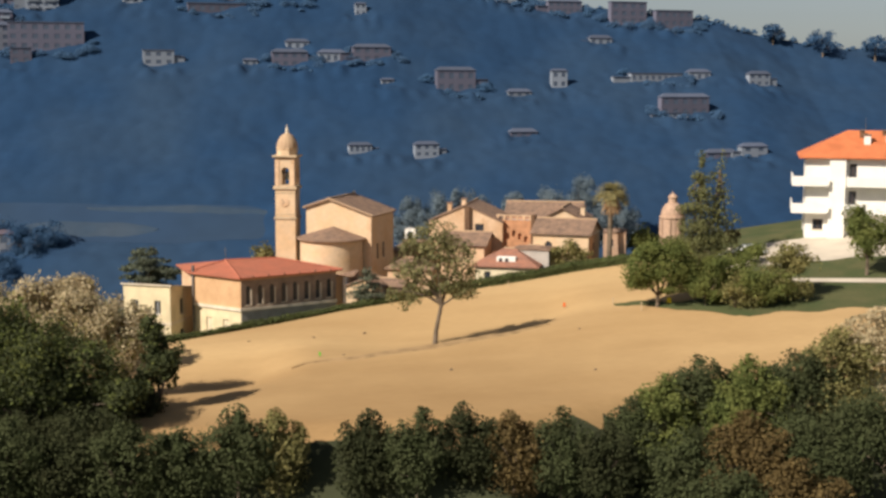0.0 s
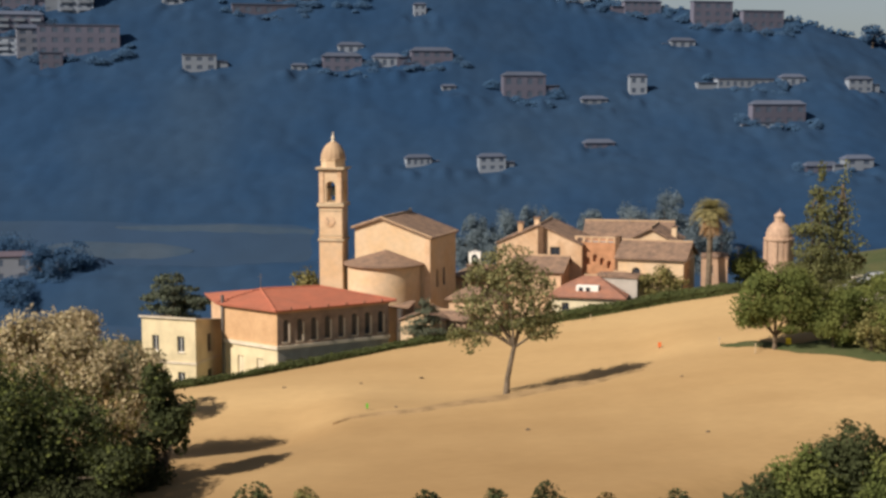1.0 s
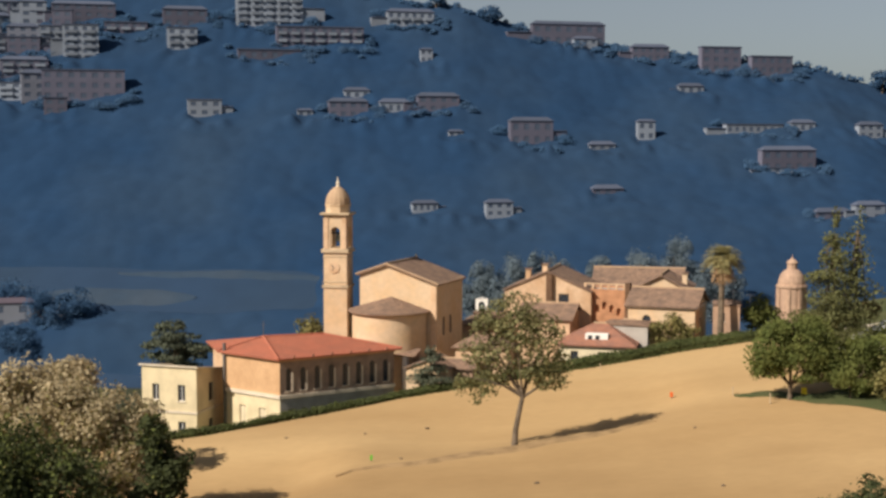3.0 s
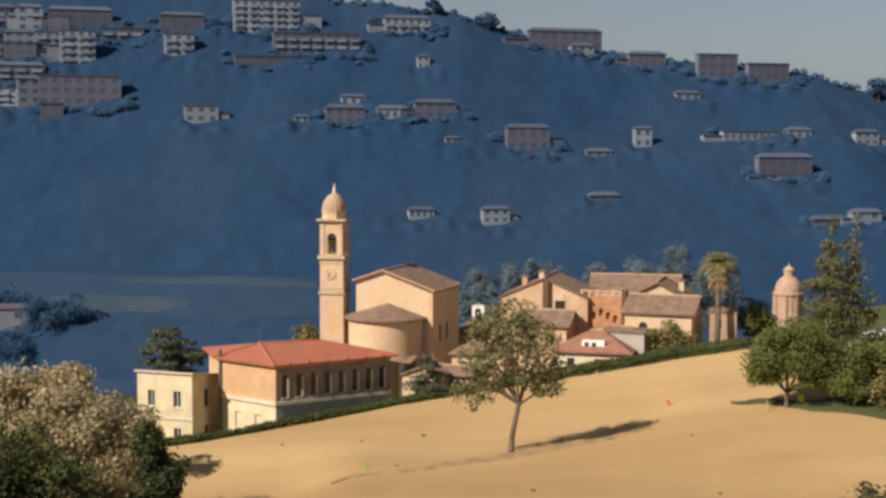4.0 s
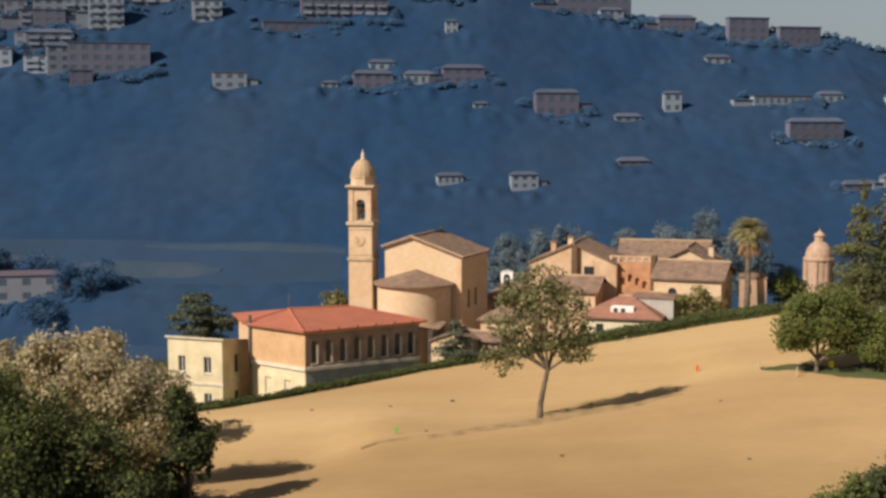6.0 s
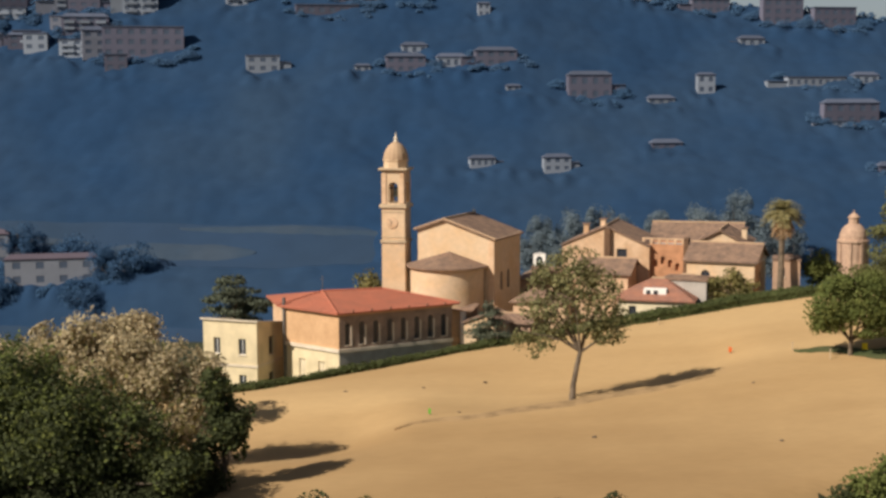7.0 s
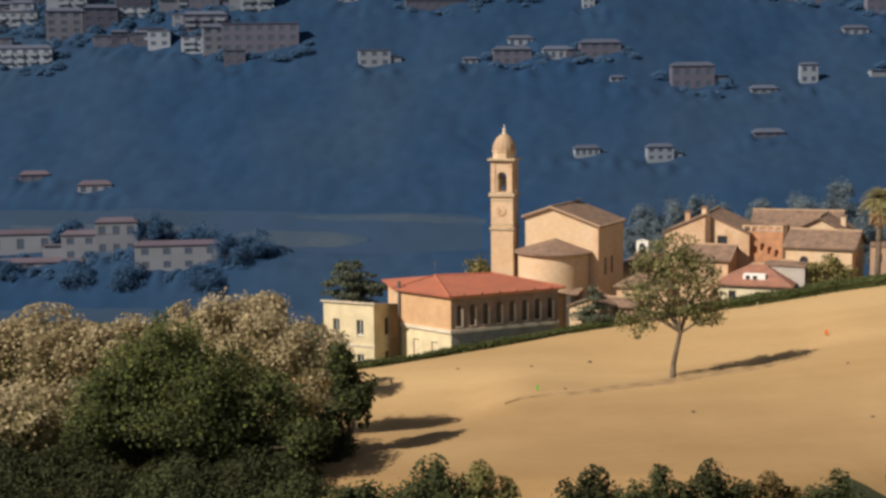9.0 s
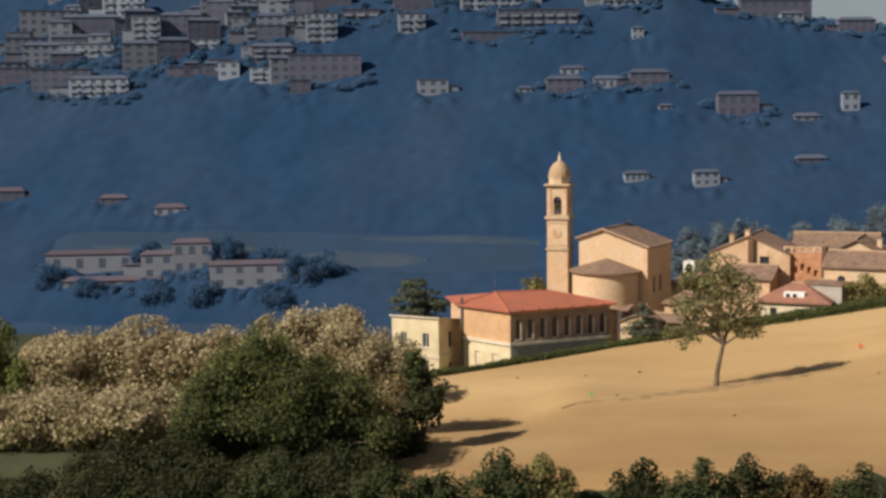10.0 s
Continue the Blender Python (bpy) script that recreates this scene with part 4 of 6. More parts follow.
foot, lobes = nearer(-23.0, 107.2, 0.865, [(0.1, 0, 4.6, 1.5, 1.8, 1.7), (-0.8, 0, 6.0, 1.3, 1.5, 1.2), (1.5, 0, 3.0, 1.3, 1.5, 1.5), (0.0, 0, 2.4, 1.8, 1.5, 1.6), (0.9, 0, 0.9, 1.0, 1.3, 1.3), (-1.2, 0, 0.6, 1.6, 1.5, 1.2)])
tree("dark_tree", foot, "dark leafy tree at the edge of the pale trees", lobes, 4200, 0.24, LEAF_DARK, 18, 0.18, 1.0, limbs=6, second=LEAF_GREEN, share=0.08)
tree("seeding_tree", (-34.5, 111.5, ground_z(-34.5, 111.5)), "broad tree covered in pale dry seed clusters", [(0, 0, 7.8, 3.6, 3.4, 2.9), (3.2, 0, 9.0, 2.4, 2.6, 1.8), (-3.4, 0, 7.4, 2.6, 2.6, 2.2), (0, -1, 4.6, 4.5, 3, 3)], 12500, 0.25, LEAF_OLIVE, 13, 0.3, 2.0, limbs=9, second=LEAF_PALE, share=0.82, group="seeding trees")
tree("seeding_tree", (-43.0, 110.5, ground_z(-43, 110.5)), "broad tree covered in pale dry seed clusters", [(0, 0, 6.8, 3.6, 3.4, 2.4), (2.8, 0, 6.0, 2.6, 3, 2.4), (-3, 0, 6.4, 3, 3, 2.2), (0, -1, 3.8, 5, 3, 3.0)], 12500, 0.25, LEAF_OLIVE, 14, 0.3, 2.0, limbs=9, second=LEAF_PALE, share=0.85, group="seeding trees")
tree("seeding_tree", (-51.5, 110.0, ground_z(-51.5, 110)), "tall tree covered in pale dry seed clusters", [(0, 0, 8.0, 3.6, 3.4, 2.6), (-2.5, 0, 6.4, 3, 3, 3), (3, 0, 6.4, 2.8, 3, 2.6), (0, -1, 4.2, 5, 3, 3.4)], 12500, 0.25, LEAF_OLIVE, 15, 0.3, 2.0, limbs=9, second=LEAF_PALE, share=0.85, group="seeding trees")
tree("seeding_tree", (-58.5, 109.5, ground_z(-58.5, 109.5)), "broad tree covered in pale dry seed clusters", [(0, 0, 7.8, 3.4, 3.4, 2.6), (-3, 0, 6.4, 3, 3, 2.6), (3, 0, 6.0, 2.8, 3, 2.4), (0, -1, 3.8, 5, 3, 3.4)], 12500, 0.25, LEAF_OLIVE, 19, 0.3, 2.0, limbs=9, second=LEAF_PALE, share=0.85, group="seeding trees")
for i, (x, y) in enumerate([(-44.5, 100), (-50.5, 101), (-57, 100), (-63, 101), (-47.5, 93.5), (-54, 93), (-60.5, 93.5)]):
    tree("seeding_tree", (x, y, ground_z(x, y)), "low spreading tree covered in pale dry seed clusters", [(0, 0, 2.6, 3.6, 2.6, 2.2), (-2.6, 0, 1.8, 2.6, 2.4, 1.8), (2.6, 0, 2.0, 2.6, 2.4, 1.9)], 6500, 0.25, LEAF_OLIVE, 60 + i, 0.2, 0.8, limbs=8, second=LEAF_PALE, share=0.75, group="seeding trees")
tree("green_tree", (-69.0, 109.0, ground_z(-69, 109)), "fresh green leafy tree at the field's edge", [(0, 0, 8.6, 3.3, 3.4, 3.0), (0, 0, 5, 4.2, 4, 3.6), (5.5, 0, 6.0, 2.6, 3, 2.6)], 7000, 0.3, LEAF_GREEN, 16, 0.3, 2.0)
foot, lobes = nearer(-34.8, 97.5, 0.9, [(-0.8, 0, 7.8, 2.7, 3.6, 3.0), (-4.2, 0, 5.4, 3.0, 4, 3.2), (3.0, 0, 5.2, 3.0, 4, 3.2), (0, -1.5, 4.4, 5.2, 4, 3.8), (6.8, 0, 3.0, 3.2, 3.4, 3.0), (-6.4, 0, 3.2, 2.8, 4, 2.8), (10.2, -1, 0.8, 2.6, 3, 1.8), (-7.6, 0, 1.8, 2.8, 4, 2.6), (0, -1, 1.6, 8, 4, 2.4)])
# Greener leaves towards the top put its sunlit dome into the leaf colour.
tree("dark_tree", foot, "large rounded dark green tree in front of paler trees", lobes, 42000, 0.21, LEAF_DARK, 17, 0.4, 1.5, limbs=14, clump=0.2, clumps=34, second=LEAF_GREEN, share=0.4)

tree("cedar", (-30.12, 148.32, -27.28), "dark open-branched cedar behind the yellow house", [(-0.3, 0, 6.9, 1.5, 1.4, 0.7), (0.3, 0, 6.0, 2.4, 1.8, 0.6), (-0.8, 0, 5.0, 2.6, 1.8, 0.6), (1.8, 0, 4.5, 2.8, 1.8, 0.6), (0, 0, 3.6, 3.2, 2, 0.7), (0, 0, 2.2, 3.0, 2, 0.8)], 5200, 0.26, LEAF_CEDAR, 21, 0.2, 5.0)
tree("bush", (-15.71, 153.14, -23.29), "small rounded green tree behind the red roof", [(0, 0, 2.0, 1.6, 1.6, 1.6), (0.6, 0, 1.0, 1.6, 1.5, 1.4)], 1400, 0.24, LEAF_OLIVE, 22, 0.12, 0.6, category="bush")
tree("fir", (-1.59, 139.4, -25.88), "small dark fir among the village roofs", [(0, 0, 4.3, 0.6, 0.6, 0.5), (0.2, 0, 3.4, 1.2, 1.1, 0.4), (-0.2, 0, 2.4, 2.0, 1.4, 0.4), (0.1, 0, 1.3, 2.5, 1.8, 0.5)], 1700, 0.2, LEAF_CEDAR, 23, 0.12, 4.0)
tree("garden_tree", (24.87, 147.21, -22.2), "small pale green tree in front of the houses", [(0, 0, 2.2, 1.6, 1.5, 1.2), (-1.2, 0, 1.4, 1.5, 1.4, 1.3), (1.2, 0, 1.3, 1.6, 1.4, 1.3)], 1800, 0.22, LEAF_OLIVE, 24, 0.12, 0.5)
tree("bush", (34.78, 150.3, -21.26), "dense green bush beside the palm", [(0, 0, 2.4, 1.9, 1.8, 1.9), (0.8, 0, 1.4, 2.2, 1.8, 1.6)], 2200, 0.24, LEAF_GREEN, 25, 0.14, 0.5, category="bush")

tree("shade_tree", (31.05, 120.91, -23.17), "rounded green broadleaf tree at the field's edge", [(0.8, 0, 5.2, 3.4, 2.8, 2.4), (-1.8, 0, 4.2, 2.3, 2.4, 1.9), (3.4, 0, 4.2, 2.4, 2.4, 2.2), (-2.6, 0, 3.0, 1.5, 1.6, 1.2), (0.6, 0, 6.3, 2.2, 2, 1.4), (1.0, -0.5, 3.0, 2.6, 2, 1.2)], 14000, 0.19, LEAF_GREEN, 31, 0.2, 1.4, limbs=9)
rows = [(0, 0, 1.0 + 1.12 * i, 3.5 - 0.39 * i, 2.6 - 0.28 * i, 1.15) for i in range(9)]
tree("conifer", (39.7, 137.93, -25.37), "tall dark green conifer behind the shade tree", [(l[0] + 0.12 * (-1) ** i, l[1], l[2] * 1.75, l[3] * (1.7 if i % 2 else 1.3), l[4] * 1.2, l[5] * (0.7 if i % 2 else 1.2)) for i, l in enumerate(rows)], 15000, 0.2, LEAF_CONIFER, 32, 0.2, 16.0, clump=0.34, shell=0.2, clumps=22, group="conifers")
tree("conifer", (42.19, 138.68, -25.51), "tall thin conifer with open upper branches", [(l[0] + 0.3 * (-1) ** i, l[1], l[2] * 1.8, l[3] * 1.2, l[4], l[5] * 1.3) for i, l in enumerate(rows)], 3000, 0.26, LEAF_CONIFER, 33, 0.2, 16.5, clump=0.34, shell=0.2, clumps=22, group="conifers")
tree("bush", (36.06, 119.43, -22.88), "low rounded green shrub on the grass verge", [(0, 0, 2.6, 2.0, 1.6, 1.6), (0.8, 0, 1.5, 1.8, 1.5, 1.2), (1.2, 0.6, 4.0, 1.7, 1.5, 1.5)], 4200, 0.18, LEAF_GREEN, 34, 0.1, 0.9, category="bush", group="verge shrubs")
tree("bush", (38.99, 117.64, -22.85), "low spreading olive-green shrub on the verge", [(0, 0, 2.2, 2.2, 1.8, 1.8), (1.4, 0, 1.5, 2, 1.6, 1.4)], 2200, 0.2, LEAF_OLIVE, 35, 0.1, 0.9, category="bush", group="verge shrubs")
tree("bush", (41.96, 117.35, -22.68), "dark green shrub on the grass verge", [(0, 0, 2.0, 1.8, 1.8, 1.8), (-1.4, 0, 3.0, 2, 1.6, 1.6), (1.6, 0, 2.4, 2, 1.6, 1.8)], 2800, 0.2, LEAF_GREEN, 36, 0.1, 0.9, category="bush", group="verge shrubs")
tree("bush", (45.2, 136.68, -22.23), "leafy green shrub behind the shade tree", [(0, 0, 2.0, 2.4, 1.8, 2.0), (1.4, 0, 3.2, 1.6, 1.6, 1.4)], 2400, 0.22, LEAF_GREEN, 37, 0.1, 0.9, category="bush", group="verge shrubs")
tree("bush", (39.22, 121.83, -22.41), "leafy olive-green shrub on the verge", [(0, 0, 3.4, 2.6, 2, 2.4), (1.6, 0, 2.2, 2.2, 1.8, 1.8), (-1.6, 0, 2.4, 2.2, 1.8, 1.8)], 6500, 0.18, LEAF_GREEN, 41, 0.1, 0.9, category="bush", group="verge shrubs")
tree("bush", (43.99, 119.14, -22.43), "leafy olive-green shrub on the verge", [(0, 0, 2.2, 2.4, 2, 2.0), (1.6, 0, 1.4, 2.2, 1.8, 1.6)], 3000, 0.2, LEAF_OLIVE, 42, 0.1, 0.9, category="bush", group="verge shrubs")
tree("plum_tree", (45.0, 142.85, -20.21), "small dark purple-leaved tree", [(0, 0, 2.4, 1.0, 1, 0.9)], 700, 0.2, LEAF_RUST, 38, 0.08, 1.5)
tree("olive_tree", (45.94, 120.34, -22.13), "grey-green olive tree beside the gravel drive", [(0, 0, 4.6, 2.2, 2, 1.6), (-0.8, 0, 3.6, 2, 1.8, 1.4), (1.0, 0, 3.8, 2, 1.8, 1.4)], 3000, 0.22, LEAF_OLIVE, 39, 0.16, 2.6)
tree("green_tree", (57.06, 127.24, -20.7), "dark leafy tree in front of the white house", [(0, 0, 5, 2.6, 2.4, 3.0), (-0.8, 0, 7, 2, 2, 2)], 4000, 0.25, LEAF_GREEN, 40, 0.2, 2.0)

# ---- bushes along the near edge ----
rng = np.random.default_rng(5)
for i, (x, top, r, mat) in enumerate([(-58, -26.4, 3.2, LEAF_BUSH), (-53, -26.8, 3.2, LEAF_BUSH), (-48, -26.2, 3.2, LEAF_BUSH), (-43, -26.0, 3.2, LEAF_BUSH), (-38.5, -26.2, 3.0, LEAF_BUSH), (-34, -25.6, 2.8, LEAF_BUSH), (-30, -25.0, 2.6, LEAF_DARK), (-25.5, -25.2, 2.6, LEAF_BUSH), (-20.5, -24.9, 2.4, LEAF_DARK), (-16, -25.3, 2.0, LEAF_DARK), (-11.5, -24.1, 2.2, LEAF_DARK), (-8.2, -24.6, 1.7, LEAF_OLIVE), (-1.2, -24.6, 1.9, LEAF_BUSH), (3.0, -24.3, 2.0, LEAF_DARK), (7.3, -24.2, 1.9, LEAF_BUSH), (11, -24.8, 1.8, LEAF_RUST), (14.8, -24.4, 1.8, LEAF_DARK), (18.4, -25.2, 1.8, LEAF_BUSH)]):
    y = 79.5 + rng.uniform(-1, 1)
    g = ground_z(x, y)
    h = top - g
    tree("bush", (x, y, g), "dark leafy bush with an uneven top along the near field edge", [(rng.uniform(-0.4, 0.4), 0, h - 1.5, r * 0.55, r * 0.6, 1.5), (-r * 0.5, 0, h - 2.6, r * 0.8, r * 0.8, 1.6), (r * 0.55, 0, h - 2.8, r * 0.8, r * 0.8, 1.7), (0, 0, h - 4.6, r * 1.35, r, 2.6)], 6500, 0.2, mat, 100 + i, 0.14, 2.0, category="bush", group="near bushes", clump=0.25)
for i, (x, y, top, r, mat) in enumerate([(21.6, 85, -25.0, 1.7, LEAF_DARK), (24.4, 85.5, -23.0, 2.0, LEAF_GREEN), (27.6, 86, -21.6, 2.3, LEAF_DARK), (31.6, 85, -21.4, 2.4, LEAF_GREEN), (36, 85.5, -21.0, 2.5, LEAF_DARK), (40.2, 87, -19.3, 2.8, LEAF_OLIVE), (45, 88, -17.6, 3.2, LEAF_PALE), (25, 79, -26.2, 2.4, LEAF_DARK), (30, 78.5, -24.8, 2.6, LEAF_RUST), (35, 79, -24.2, 2.8, LEAF_DARK), (40, 80, -23.4, 2.8, LEAF_DARK), (33, 74, -27.5, 2.6, LEAF_RUST), (27.5, 74, -28.0, 2.6, LEAF_DARK)]):
    g = ground_z(x, y)
    h = top - g
    tree("thicket_tree", (x, y, g), "leafy thicket tree at the corner of the field", [(0, 0, h - 1.5, r * 0.7, r * 0.7, 1.5), (-r * 0.5, 0, h - 2.8, r * 0.9, r * 0.8, 1.8), (r * 0.6, 0, h - 3.0, r * 0.9, r * 0.8, 1.8), (0, -0.5, h - 5.5, r * 1.5, r, 3.2)], 9000, 0.2, mat, 200 + i, 0.16, max(1.0, h - 5), group="corner thicket", clump=0.25)
for i, (x, y, top, r, mat) in enumerate([(-44.5, 85, -26.0, 3.4, LEAF_BUSH), (-39.5, 85.5, -25.6, 3.4, LEAF_BUSH), (-29.5, 85.5, -25.4, 3.2, LEAF_BUSH), (-24.5, 85.5, -25.8, 2.8, LEAF_BUSH), (-34, 84, -27.0, 3.6, LEAF_BUSH), (-33.5, 91.5, -26.2, 3.2, LEAF_BUSH), (-29.5, 91.5, -26.5, 3.0, LEAF_BUSH), (-25.8, 92, -26.7, 2.8, LEAF_BUSH), (-22.6, 92.5, -27.2, 2.4, LEAF_BUSH), (-37.5, 92, -26.0, 3.4, LEAF_BUSH)]):
    g = ground_z(x, y)
    h = max(3.2, top - g)
    tree("bush", (x, y, g), "dense dark bush below the seeding trees", [(0, 0, h - 1.6, r * 0.8, r * 0.7, 1.6), (-r * 0.6, 0, h - 2.6, r * 0.8, r * 0.7, 1.9), (r * 0.6, 0, h - 2.6, r * 0.8, r * 0.7, 1.9), (0, -0.5, h * 0.4, r * 1.3, r, h * 0.4)], 7500, 0.23, mat, 400 + i, 0.16, max(0.8, h - 4), category="bush", group="field edge bushes", clump=0.25)

# ---- hedge along the crest ----
def make_hedge():
    rng = np.random.default_rng(3)
    ob = thing("hedge", (0, step_line(0, CREST), ground_z(0, step_line(0, CREST))), 0, "long low green hedge along the field's crest", "hedge")
    origin = np.array(ob.location)
    places, rings = [], []
    bm = bmesh.new()
    for x in np.arange(-42, 36, 0.3):
        y = step_line(x, CREST) + 0.25
        tall = 0.62 + 0.12 * math.sin(x * 0.7) * math.sin(x * 0.23) + 0.4 * blend(-5, 20, x) + 0.08 * noise.noise((x, 0, 0))
        wide = 0.6 + 0.3 * blend(-5, 20, x)
        ring = []
        for k in range(7):
            a = math.pi * k / 6
            p = np.array((x, y - wide * math.cos(a), ground_z(x, y) + tall * math.sin(a) ** 0.6 - 0.03))
            ring.append(bm.verts.new(Vector(p - origin)))
            for _ in range(8):
                places.append(p - origin + rng.normal(0, 0.1, 3) + np.array((rng.uniform(0, 0.3), 0, 0)))
        rings.append(ring)
    for a, c in zip(rings, rings[1:]):
        for k in range(6):
            bm.faces.new((a[k], c[k], c[k + 1], a[k + 1]))
    part("mound", bm, HEDGE, ob)
    out = np.tile(np.array((-0.2, -0.5, 0.6)), (len(places), 1))
    leaf_mesh("foliage", (np.array(places), out), 0.17, HEDGE, ob, rng)


make_hedge()


# ---- palm ----
def make_palm():
    base, head = Vector((29.81, 146.3, -22.6)), Vector((30.12, 147.1, -12.32))
    ob = thing("palm_tree", base, 0, "tall palm with a shaggy crown of fronds above dead leaves", "palm")
    h = head - base
    bm = bmesh.new()
    add_tube(bm, [(0, 0, -0.5), h * 0.3, h * 0.7, h], [0.42, 0.34, 0.3, 0.38], 10)
    part("trunk", bm, BARK, ob)
    rng = np.random.default_rng(8)
    for name, mat, count, droop, reach in (("frond_crown", LEAF_PALM, 120, 0.0, 2.4), ("dead_frond_skirt", FROND_DEAD, 34, 1.0, 2.0)):
        bm = bmesh.new()
        for k in range(count):
            a = rng.uniform(0, 2 * math.pi)
            up = rng.uniform(-0.35, 1.2) if not droop else rng.uniform(-1.4, -0.7)
            d = Vector((math.cos(a) * math.cos(up), math.sin(a) * math.cos(up), math.sin(up)))
            side = Vector((-math.sin(a), math.cos(a), 0))
            pts = [h + d * reach * s + Vector((0, 0, -1.1 * s * s)) for s in (0.1, 0.35, 0.6, 0.8, 1.0)]
            widths = (0.05, 0.3, 0.42, 0.32, 0.03)
            for p, q, wa, wb in zip(pts, pts[1:], widths, widths[1:]):
                for sign in (-1, 1):
                    for s0, s1 in ((0.0, 0.38), (0.5, 0.88)):
                        a0, a1 = p.lerp(q, s0), p.lerp(q, s1)
                        e = a1 + side * sign * (wa + wb) * 0.9 + d * 0.25 + Vector((0, 0, -0.15))
                        bm.faces.new([bm.verts.new(c) for c in (a0, a1, e)])
        part(name, bm, mat, ob)


make_palm()


# ---- far hill: houses ----
def far_house(spot, width, height, label, wall=HAZED_WALL, roof=HAZED_ROOF, floors=2, turn=14, flat=False, bays=4, name="hill_house", category="house", deep=None):
    """A house of the far hillside, with its rows of windows."""
    ob = thing(name, (spot[0], spot[1], spot[2] - 0.8), turn, label, category)
    deep = deep or min(width * 0.3, 1.7)
    h = height + 0.8
    step = (h - 0.8) / floors
    holes = []
    for f in range(floors):
        for b in range(bays):
            c = width * (b + 0.5) / bays
            half = min(0.55, width / bays * 0.24)
            holes.append((c - half, c + half, 0.8 + f * step + step * 0.3, 0.8 + f * step + step * 0.78))
    for (m, length), cut in zip(sides_of(width, deep), (holes, [], [], [])):
        bm = bmesh.new()
        wall_sheet(bm, pose(-width / 2, 0, 0) @ m, length, h, cut, 0.3)
        part("wall", bm, wall, ob)
    for k, q in enumerate(holes):
        part("window", box(q[0] - width / 2, q[1] - width / 2, 0.04, 0.1, q[2], q[3]), HAZED_WINDOW, ob)
    if flat:
        part("roof", box(-width / 2 - 0.12, width / 2 + 0.12, -0.12, deep + 0.12, h + 0.003, h + 0.2), roof, ob)
    else:
        bm = hip_roof(width, deep, h + 0.02, min(1.2, deep * 0.4), 0.15, "x", False)
        bmesh.ops.translate(bm, verts=bm.verts[:], vec=(-width / 2, 0, 0))
        part("roof", bm, roof, ob)
    # a lower wing against one end
    side = 1 if int(abs(spot[0]) * 10) % 2 else -1
    if width > 4 and int(abs(spot[1]) * 10) % 3:
        a = side * (width / 2 + 0.004)
        b = side * (width / 2 + width * 0.34)
        part("wing", box(min(a, b), max(a, b), 0.3, deep, 0, 0.8 + height * 0.6), wall, ob)
        part("wing_roof", box(min(a, b), max(a, b), 0.1, deep + 0.1, 0.803 + height * 0.6, 0.95 + height * 0.6, 0.05), roof, ob)
    return ob


def balconies(ob, width, height, floors, wall=HAZED_WALL):
    bays = max(2, round(width / 2.6))
    for f in range(1, floors):
        z = 0.8 + height * f / floors
        for b in range(bays):
            x = -width / 2 + width * (b + 0.5) / bays
            part("balcony", box(x - width / bays * 0.33, x + width / bays * 0.33, -0.3, -0.004, z - 0.08, z + 0.42), wall, ob)


